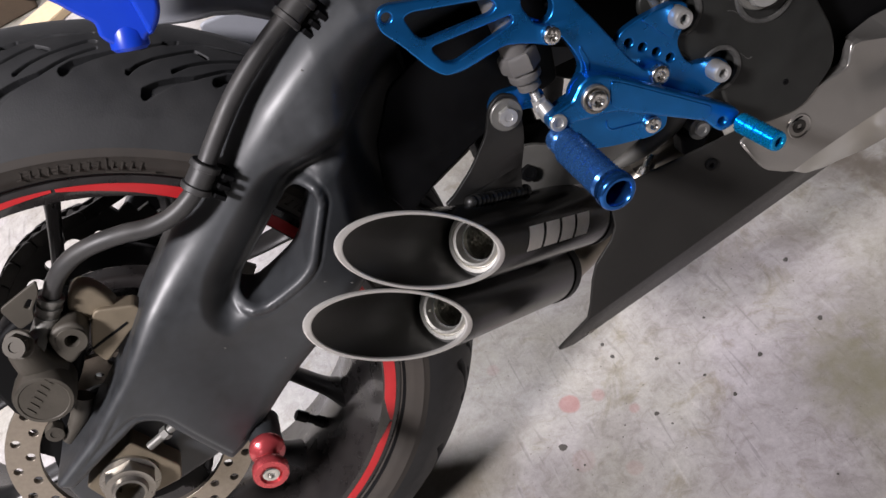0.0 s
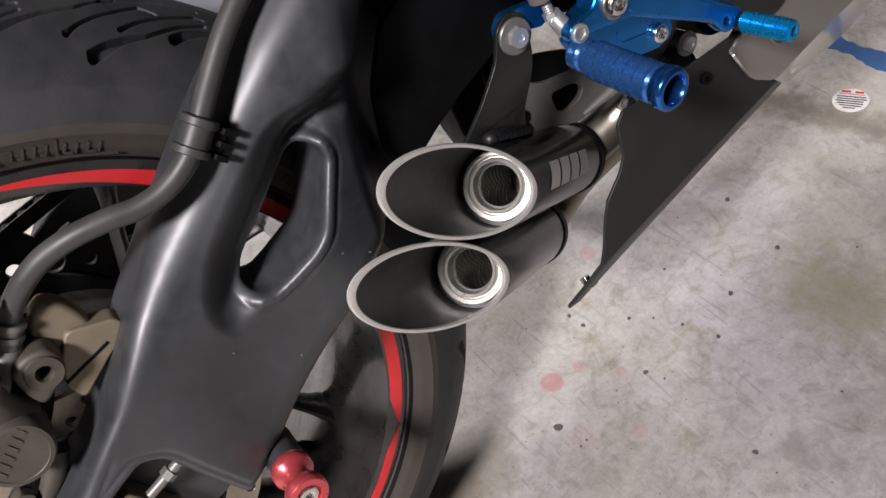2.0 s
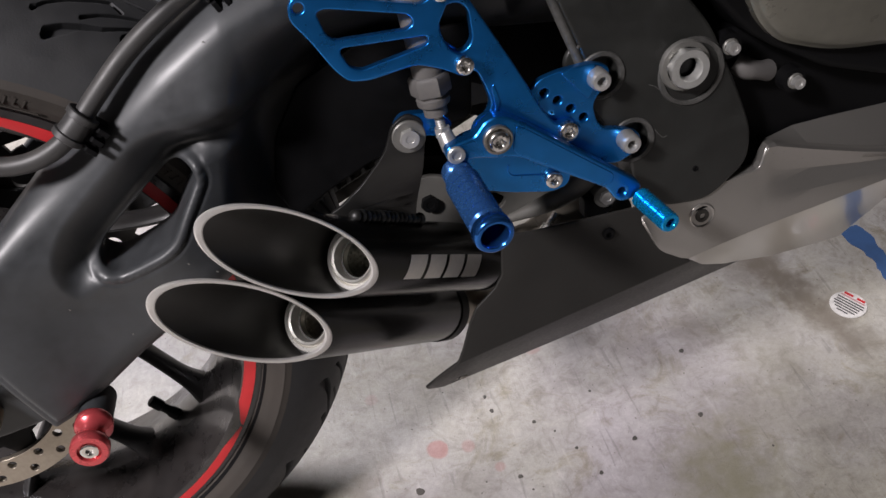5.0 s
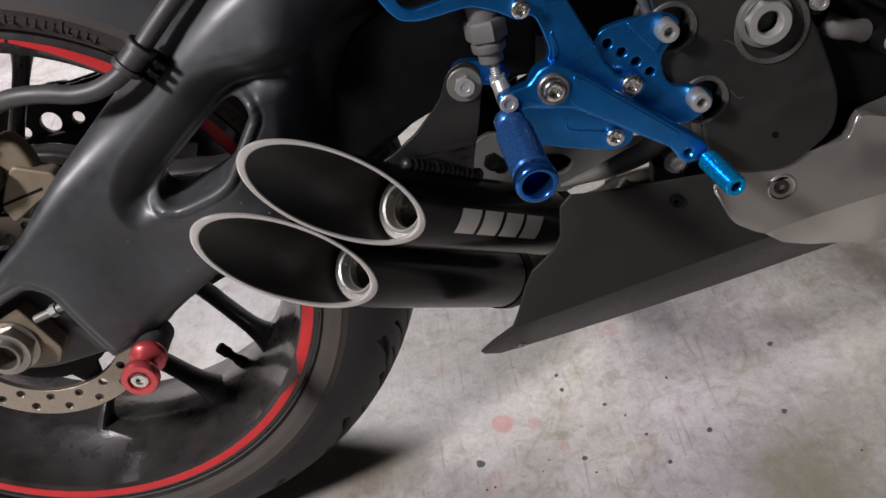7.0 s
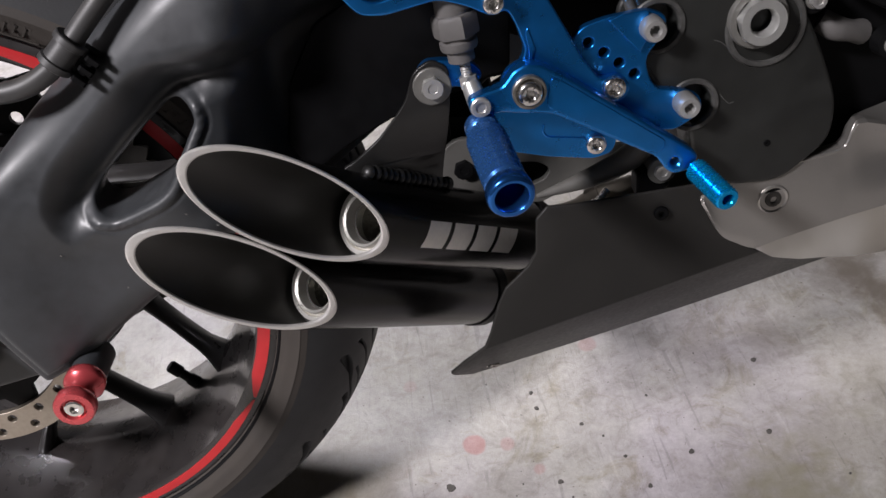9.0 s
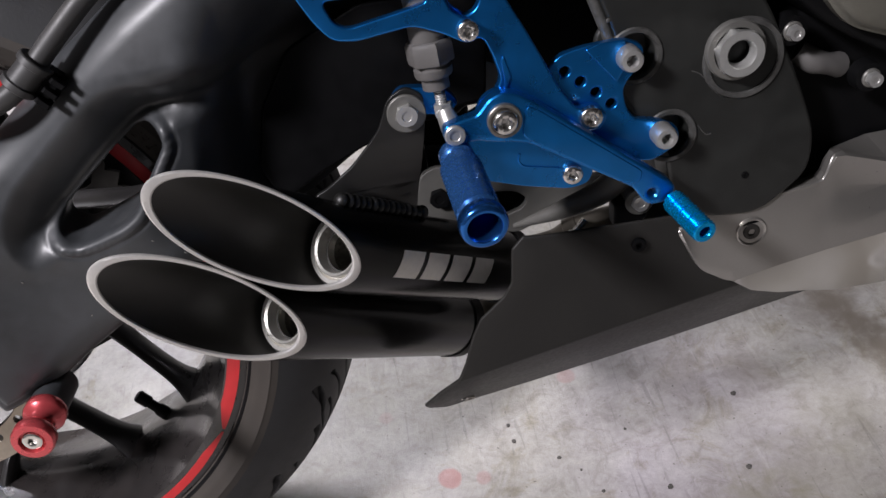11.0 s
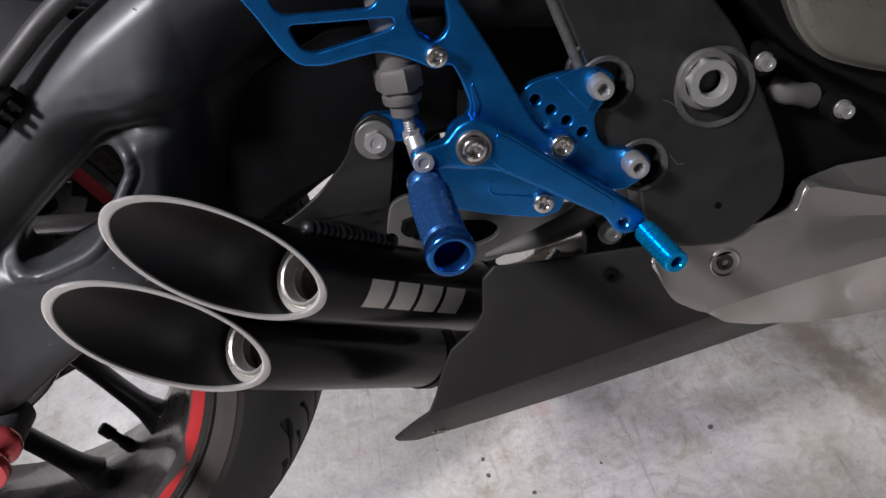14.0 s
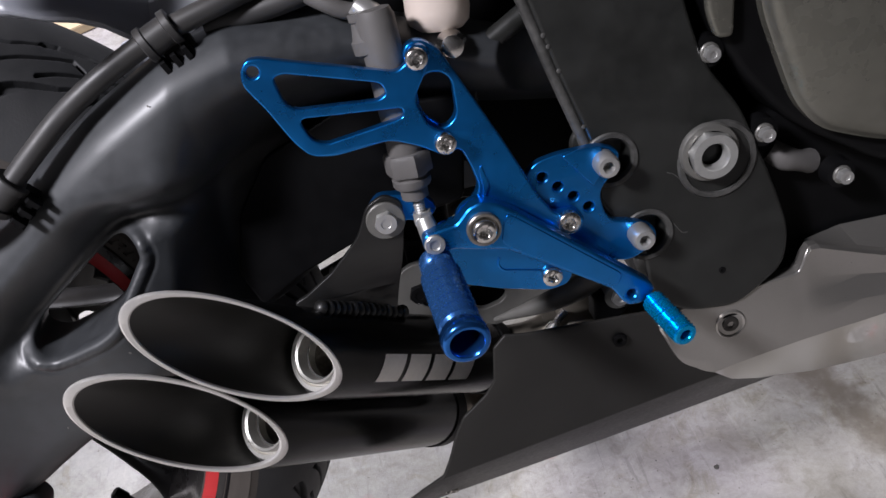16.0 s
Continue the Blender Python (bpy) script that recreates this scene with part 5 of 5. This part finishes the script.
part("cable", sweep([(0.34, -0.112, 0.285), (0.366, -0.128, 0.266), (0.385, -0.128, 0.258), (0.395, -0.12, 0.275)], 0.005, 12), M_RUBBER, bike)
part("hose_union", sweep([(0.384, -0.132, 0.262), (0.392, -0.134, 0.254), (0.398, -0.13, 0.247)], [0.006, 0.008, 0.006], 14), M_ZINC, bike)

# ---- frame, engine, fairing ----
frame_plate = part("frame_plate", plate([(0.452, 0.33), (0.479, 0.247), (0.492, 0.202), (0.509, 0.153), (0.507, 0.124), (0.519, 0.100), (0.537, 0.073), (0.540, 0.040), (0.562, 0.020), (0.600, 0.016), (0.634, 0.040), (0.637, 0.068), (0.628, 0.098), (0.616, 0.129), (0.605, 0.158), (0.582, 0.191), (0.571, 0.230), (0.555, 0.33)],
                                        -0.138, -0.105, 0.003, [disc(0.5190, 0.1420, 0.0138, 30), disc(0.5392, 0.0855, 0.0138, 30)], radius=0.012), M_FRAME, bike, "satin black frame side plate")
part("frame_rib", sweep([(0.462, -0.134, 0.29), (0.4765, -0.134, 0.247), (0.490, -0.1345, 0.202), (0.503, -0.1345, 0.162), (0.506, -0.1360, 0.150)], 0.0036, 12), M_WORN, frame_plate)
for x, z in ((0.5175, 0.1432), (0.5377, 0.0867)):
    part("bolt_boss", lathe([(0.0182, -0.003), (0.0180, 0.0006), (0.0172, 0.0014), (0.0148, 0.0012), (0.0136, -0.001), (0.0134, -0.02), (0, -0.02)], (x + 0.002, -0.138, z - 0.0015), OUT, 36), M_WORN, frame_plate)
part("frame_rib", sweep([(0.5075, -0.1365, 0.126), (0.512, -0.1365, 0.114), (0.5185, -0.1365, 0.1025)], 0.0024, 8), M_WORN, frame_plate)
rnd = random.Random(11)
for k in range(7):
    u = rnd.uniform(0.05, 0.95)
    chip = lathe([(0, 0.0007), (rnd.uniform(0.0007, 0.0013), 0.0003), (0.0016, 0.0)], (0.462 + 0.044 * u + 0.004, -0.1381, 0.29 - 0.14 * u), OUT, 7)
    part("paint_chip", chip, M_WORN, frame_plate)
for marks in (((0.5583, 0.0889), (0.5615, 0.0840), (0.5641, 0.0812), (0.5671, 0.0814)), ((0.5551, 0.1256), (0.5597, 0.1233), (0.5629, 0.1198))):
    part("scratch", sweep([(x, -0.1380, z) for x, z in marks], 0.00035, 6, 3), M_WORN, frame_plate)
part("pivot_socket", lathe([(0.0262, -0.004), (0.0262, 0.000), (0.0250, 0.0016), (0.0222, 0.0016), (0.0212, -0.002), (0, -0.002)], (0.5880, -0.138, 0.1276), OUT, 44), M_WORN, frame_plate)
part("pivot_collar", lathe([(0.0170, -0.002), (0.0190, 0.0), (0.0190, 0.0032), (0.0182, 0.0044), (0.0145, 0.0048), (0.0145, 0.0)], (0.5821, -0.138, 0.1346), OUT, 48), M_COLLAR, frame_plate, "dull zinc collar")
part("pivot_nut", lathe([(0.0152, 0.0030), (0.0152, 0.0104), (0.0142, 0.0122), (0.0092, 0.0122), (0.0080, 0.0104), (0.0078, -0.015), (0, -0.015)], (0.5821, -0.138, 0.1346), OUT, 48, hexed=(0, 1), turn=0.80), M_NUT, frame_plate, "large hollow zinc pivot nut")
part("nut_bore", lathe([(0.0077, 0.004), (0.0075, -0.012), (0, -0.012)], (0.5821, -0.138, 0.1346), OUT, 48), M_BLACK, frame_plate)
cap_bolt(frame_plate, (0.590, -0.138, 0.047), 0.0024, 0.0008, material=M_BLACK)
# Black sheet inside the arm's hollow, standing in for its deep shade.
part("hollow_shade", plate([(0.284, 0.072), (0.300, 0.0815), (0.317, 0.0905), (0.330, 0.0955), (0.345, 0.1015), (0.380, 0.1130), (0.430, 0.1200), (0.440, 0.190), (0.360, 0.195), (0.310, 0.175), (0.285, 0.140), (0.274, 0.10)], -0.1020, -0.0960, 0.002, radius=0.006), M_BLACK, bike)
# Added black plate ahead of the tyre; blocks light and view there.
part("gap_blocker", plate([(0.364, 0.10), (0.364, 0.02), (0.370, -0.012), (0.390, -0.024), (0.412, -0.010), (0.424, 0.035), (0.424, 0.10)], -0.020, 0.030, 0.006, radius=0.012), M_BLACK, bike, "black filler plate added ahead of the rear tyre")
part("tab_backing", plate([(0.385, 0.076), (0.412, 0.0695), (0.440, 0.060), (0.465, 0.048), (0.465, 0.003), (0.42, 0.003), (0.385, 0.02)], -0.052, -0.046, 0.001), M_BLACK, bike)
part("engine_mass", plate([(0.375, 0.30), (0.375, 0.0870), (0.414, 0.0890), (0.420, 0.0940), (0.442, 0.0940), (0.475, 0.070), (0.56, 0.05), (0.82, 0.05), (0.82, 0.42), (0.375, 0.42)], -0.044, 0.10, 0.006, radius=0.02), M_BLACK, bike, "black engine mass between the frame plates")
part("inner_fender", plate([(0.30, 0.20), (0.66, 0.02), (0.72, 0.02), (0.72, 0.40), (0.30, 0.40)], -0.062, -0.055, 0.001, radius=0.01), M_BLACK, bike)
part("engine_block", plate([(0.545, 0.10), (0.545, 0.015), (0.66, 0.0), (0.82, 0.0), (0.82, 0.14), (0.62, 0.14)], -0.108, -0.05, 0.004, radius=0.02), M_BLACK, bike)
case = part("engine_case", plate([(0.572, 0.33), (0.578, 0.235), (0.590, 0.205), (0.605, 0.178), (0.632, 0.146), (0.652, 0.131), (0.697, 0.103), (0.76, 0.08), (0.80, 0.33)], -0.138, -0.07, 0.006, radius=0.012), M_BLACK, bike, "dark engine crankcase")
dome = bmesh.new()
rim_pts = rounded([(0.612, 0.33), (0.612, 0.222), (0.622, 0.192), (0.634, 0.158), (0.650, 0.138), (0.695, 0.120), (0.78, 0.11), (0.80, 0.22), (0.78, 0.33)], 0.03)
rings = [[dome.verts.new((x, -0.138, z)) for x, z in rim_pts]]
for f in (1.0, 0.99, 0.97, 0.94, 0.90, 0.82, 0.70, 0.55, 0.38, 0.20, 0.05):
    y = -0.146 - 0.016 * (1 - f ** 2.4) - 0.006 * float(ease(0.0, 0.06, 1 - f))
    rings.append([dome.verts.new((0.705 + (x - 0.705) * f, y, 0.225 + (z - 0.225) * f)) for x, z in rim_pts])
for p, q in zip(rings, rings[1:]):
    for k in range(len(p)):
        j = (k + 1) % len(p)
        dome.faces.new((p[k], p[j], q[j], q[k]))
dome.faces.new(rings[-1])
bmesh.ops.recalc_face_normals(dome, faces=dome.faces[:])
part("clutch_cover", dome, M_CASE, case, "smooth domed grey engine cover")
part("inner_cover", plate([(0.578, 0.33), (0.581, 0.222), (0.586, 0.206), (0.597, 0.205), (0.602, 0.33)], -0.146, -0.138, 0.003, radius=0.006), M_CASE, case)
for x, z in ((0.585, 0.1965), (0.6195, 0.1385), (0.6725, 0.0985)):
    part("boss", lathe([(0.0105, -0.01), (0.0095, 0.0), (0.006, 0.0005)], (x, -0.136, z), OUT, 20), M_BLACK, case)
    hex_bolt(case, (x, -0.136, z), 0.0050, 0.0075, flange=0.0062)
part("water_hose", sweep([(0.632, -0.118, 0.118), (0.640, -0.122, 0.112), (0.650, -0.122, 0.108), (0.660, -0.118, 0.104)], [0.0075, 0.0085, 0.0072, 0.0085], 14), M_RUBBER, case)


def panel(rows, thick, name, material, parent, label="", sub=3):
    """A bent shell from rows of points across it, thickened inwards."""
    bm = bmesh.new()
    lines = [glide(r, 6) for r in rows]
    vs = [[bm.verts.new(p) for p in ln] for ln in lines]
    for a, b in zip(vs, vs[1:]):
        for k in range(len(a) - 1):
            bm.faces.new((a[k], a[k + 1], b[k + 1], b[k]))
    bmesh.ops.recalc_face_normals(bm, faces=bm.faces[:])
    ob = part(name, bm, material, parent, label, 25)
    s = ob.modifiers.new("thickness", "SOLIDIFY")
    s.thickness, s.offset = thick, 0.0
    return ob


# Belly pan: an upright face, a crease, and a lower face folded inwards.
def belly_mesh():
    bm = bmesh.new()
    rear = [(0.434, -0.133, 0.0285), (0.4295, -0.134, 0.022), (0.4265, -0.134, -0.004), (0.4195, -0.134, -0.0145), (0.4010, -0.1345, -0.029), (0.3935, -0.134, -0.043), (0.3850, -0.133, -0.066), (0.3785, -0.132, -0.080)]
    front = [(0.75, -0.127, 0.012), (0.75, -0.127, 0.010), (0.75, -0.1275, 0.005), (0.75, -0.128, 0.002), (0.75, -0.128, -0.002), (0.75, -0.128, -0.006), (0.75, -0.128, -0.010), (0.75, -0.128, -0.0145)]
    n = 16
    rows = []
    for k in range(n + 1):
        s = k / n
        rows.append([Vector(a).lerp(Vector(b), s) for a, b in zip(rear, front)])
    rows[0][0] = Vector((0.4385, -0.133, 0.0300))
    vs = [[bm.verts.new(p) for p in r] for r in rows]
    low = []
    tip = [(0.3490, -0.110, -0.1150), (0.3510, -0.104, -0.1215)]
    for k in range(n + 1):
        s = k / n
        c = rows[k][-1]
        low.append(bm.verts.new(Vector((0.365, -0.096, -0.1305)).lerp(Vector((0.75, -0.048, -0.108)), s) + Vector((0, 0.012, -0.012)) * math.sin(math.pi * min(1, 1.2 * s))))
    for a, b in zip(vs, vs[1:]):
        for i in range(len(a) - 1):
            bm.faces.new((a[i], b[i], b[i + 1], a[i + 1]))
    for k in range(n):
        bm.faces.new((vs[k][-1], vs[k + 1][-1], low[k + 1], low[k]))
    t0, t1 = (bm.verts.new(p) for p in tip)
    mid = bm.verts.new((0.360, -0.122, -0.0985))
    bm.faces.new((vs[0][-1], low[0], t1, t0, mid))
    return bm


pan = part("belly_pan", belly_mesh(), M_BELLY, bike, "matt black folded belly pan", 15)
s = pan.modifiers.new("thickness", "SOLIDIFY")
s.thickness, s.offset = 0.003, 0.0
s = pan.modifiers.new("edge", "BEVEL")
s.width, s.segments, s.limit_method, s.angle_limit = 0.0012, 3, "ANGLE", radians(14)
cap_bolt(pan, (0.5168, -0.1348, 0.0076), 0.0052, 0.0028, material=M_BLACK)
cap_bolt(pan, (0.3848, -0.0945, -0.1262), 0.0045, 0.003, (0, -0.80, -0.60), material=M_AXLE)

hex_bolt(pan, (0.3800, -0.0965, -0.1215), 0.0050, 0.006, (0, 0.5, 0.86), M_STEEL, name="nut")

# Silver fairing overlapping the pan.
def fairing_mesh():
    bm = bmesh.new()
    front = glide([(0.549, 0.0085, 0.0060), (0.560, 0.0130, -0.0205), (0.572, 0.0172, -0.0310), (0.584, 0.0190, -0.0370), (0.602, 0.0205, -0.0345), (0.633, 0.0225, -0.0297), (0.648, 0.0245, -0.0274)], 5)
    stations = [tuple(p) for p in front] + [(0.6520, 0.0290, -0.0268), (0.6545, 0.0360, -0.0264), (0.6580, 0.0415, -0.0260), (0.664, 0.0412, -0.0253), (0.696, 0.0300, -0.0215), (0.742, 0.0150, -0.0160), (0.80, -0.001, -0.0085)]
    low_x = (0.584, 0.602, 0.633, 0.650, 0.657, 0.696, 0.742, 0.80)
    low_y = (-0.1345, -0.119, -0.098, -0.088, -0.084, -0.062, -0.042, -0.022)
    low_z = (-0.0372, -0.0555, -0.0770, -0.0860, -0.0895, -0.111, -0.127, -0.142)
    n = 6
    cols = []
    for x, top, fold in stations:
        col = [bm.verts.new((x, -0.124, top + 0.0012)), bm.verts.new((x, -0.1300, top + 0.0008))]
        for k in range(n + 1):
            u = k / n
            dent = 0.004 * ease(0.64, 0.68, x) * math.sin(math.pi * min(1.0, 1.6 * u)) if x > 0.64 else 0.0
            col.append(bm.verts.new((x, -0.1330 - 0.0035 * u + dent, top + (fold - top) * u)))
        cols.append(col)
    for a, b in zip(cols, cols[1:]):
        for i in range(n + 2):
            bm.faces.new((a[i], b[i], b[i + 1], a[i + 1]))
    bent = [c for c, st in zip(cols, stations) if st[0] > 0.5839]
    lows = [bm.verts.new((c[0].co.x, float(np.interp(c[0].co.x, low_x, low_y)), float(np.interp(c[0].co.x, low_x, low_z)))) for c in bent]
    for k in range(len(lows) - 1):
        bm.faces.new((bent[k][-1], bent[k + 1][-1], lows[k + 1], lows[k]))
    up = [bm.verts.new(p) for p in ((0.664, -0.112, 0.0375), (0.690, -0.110, 0.0425), (0.722, -0.110, 0.0430), (0.80, -0.105, 0.038))]
    edge = [c[0] for c in cols[-4:]]
    for k in range(3):
        bm.faces.new((edge[k], up[k], up[k + 1], edge[k + 1]))
    bmesh.ops.remove_doubles(bm, verts=bm.verts[:], dist=2e-4)
    for v in bm.verts:
        lift = float(ease(-0.060, -0.030, v.co.z))
        v.co += Vector((-0.003, -0.0005, 0.0035)) * lift + Vector((0, -0.0035, 0.0)) * (1 - lift)
    return bm


fair = part("side_fairing", fairing_mesh(), M_SILVER, bike, "silver-grey painted side fairing", 20)
s = fair.modifiers.new("thickness", "SOLIDIFY")
s.thickness, s.offset = 0.0025, 0.0
s = fair.modifiers.new("edge", "BEVEL")
s.width, s.segments, s.limit_method, s.angle_limit = 0.0012, 3, "ANGLE", radians(14)
lip = glide([(0.5462, -0.1332, 0.0102), (0.557, -0.1332, 0.0175), (0.570, -0.1332, 0.0215), (0.600, -0.1332, 0.0248), (0.630, -0.1332, 0.0266), (0.645, -0.1332, 0.0288), (0.6490, -0.1330, 0.0335), (0.6515, -0.1325, 0.0405), (0.655, -0.131, 0.0455), (0.661, -0.129, 0.0455)], 4)
part("rolled_lip", sweep([tuple(p) for p in lip], 0.0016, 10, 1), M_SILVER, fair)
part("bolt_well", lathe([(0.0112, 0.0), (0.0108, 0.0024), (0.0100, 0.0030), (0.0090, 0.0026), (0.0084, 0.0008)], (0.5960, -0.1346, 0.0015), OUT, 36), M_SILVER, fair)
part("well_floor", lathe([(0.0086, 0.0012), (0, 0.0012)], (0.5960, -0.1346, 0.0015), OUT, 30), M_BLACK, fair)
cap_bolt(fair, (0.5960, -0.1356, 0.0015), 0.0058, 0.0020, material=M_CHAIN)
part("emblem", lathe([(0.0105, 0), (0.0105, 0.001), (0.0095, 0.0012), (0.0090, 0.0008), (0, 0.0008)], (0.752, -0.0560, -0.106), (0, -0.80, -0.60), 36), M_SILVER, fair)

# Tail panel above the tyre, and the blue bracket in front of it.
tail_rows = []
for (x, y, z) in ((0.186, -0.10, 0.288), (0.194, -0.10, 0.286), (0.210, -0.10, 0.280), (0.228, -0.10, 0.276), (0.242, -0.10, 0.270), (0.254, -0.10, 0.261), (0.266, -0.10, 0.251), (0.290, -0.10, 0.258), (0.33, -0.098, 0.295)):
    tail_rows.append([(x, y, z), (x, y - 0.002, z + 0.004), (x, y + 0.01, z + 0.02), (x + 0.005, y + 0.035, z + 0.07), (x + 0.01, y + 0.06, z + 0.14)])
panel(tail_rows, 0.003, "tail_panel", M_GREY, bike, "smooth grey painted tail panel")
bracket = part("tail_bracket", plate([(0.135, 0.365), (0.1603, 0.3372), (0.1668, 0.3264), (0.1733, 0.3176), (0.1708, 0.311), (0.1743, 0.3035), (0.1855, 0.2955), (0.1929, 0.2975), (0.2004, 0.3032), (0.2084, 0.3117), (0.212, 0.325), (0.208, 0.365)], -0.176, -0.160, 0.003, radius=0.004), M_TAIL_BLUE, bike, "bright blue bracket under the tail")
part("bracket_foot", lathe([(0.0095, -0.008), (0.0110, -0.004), (0.0110, 0.004), (0.009, 0.006), (0, 0.006)], (0.1835, -0.168, 0.301), (-0.3, -0.2, -1), 28), M_TAIL_BLUE, bracket)
part("bracket_block", plate([(0.1965, 0.300), (0.2040, 0.3045), (0.2105, 0.3125), (0.213, 0.330), (0.205, 0.350), (0.198, 0.330)], -0.186, -0.177, 0.003, radius=0.004), M_TAIL_BLUE, bracket)
part("bracket_stay", sweep([(0.15, -0.165, 0.345), (0.17, -0.13, 0.38), (0.2, -0.08, 0.41)], 0.008, 12), M_BLACK, bracket)
# Unseen seat and tank masses, added to keep lamp light off the parts below.
part("seat_blocker", plate([(-0.20, 0.60), (-0.05, 0.47), (0.28, 0.435), (0.42, 0.42), (0.54, 0.46), (0.50, 0.57), (0.30, 0.54), (0.0, 0.62), (-0.18, 0.68)], -0.11, 0.11, 0.03, radius=0.03), M_BLACK, bike, "unseen black seat mass added to block overhead light")
part("tank_blocker", plate([(0.47, 0.52), (0.56, 0.44), (0.86, 0.42), (0.98, 0.58), (0.74, 0.74), (0.54, 0.68)], -0.14, 0.14, 0.04, radius=0.05), M_GREY, bike, "unseen grey tank mass added to block overhead light")
# The far side of the bike, glimpsed under the tail.
part("far_side_cover", plate([(0.195, 0.227), (0.26, 0.222), (0.30, 0.15), (0.24, 0.155), (0.207, 0.203)], 0.092, 0.100, 0.002, radius=0.01), M_GREY, bike, "dull grey cover on the far side")
part("far_peg_hanger", plate([(0.26, 0.16), (0.30, 0.20), (0.36, 0.30), (0.33, 0.32), (0.27, 0.24)], 0.20, 0.212, 0.002, radius=0.01), M_BLACK, bike)
part("side_stand", sweep([(0.50, 0.14, 0.02), (0.48, 0.20, -0.10), (0.46, 0.26, -0.24)], [0.012, 0.010, 0.010], 14), M_BLACK, bike)
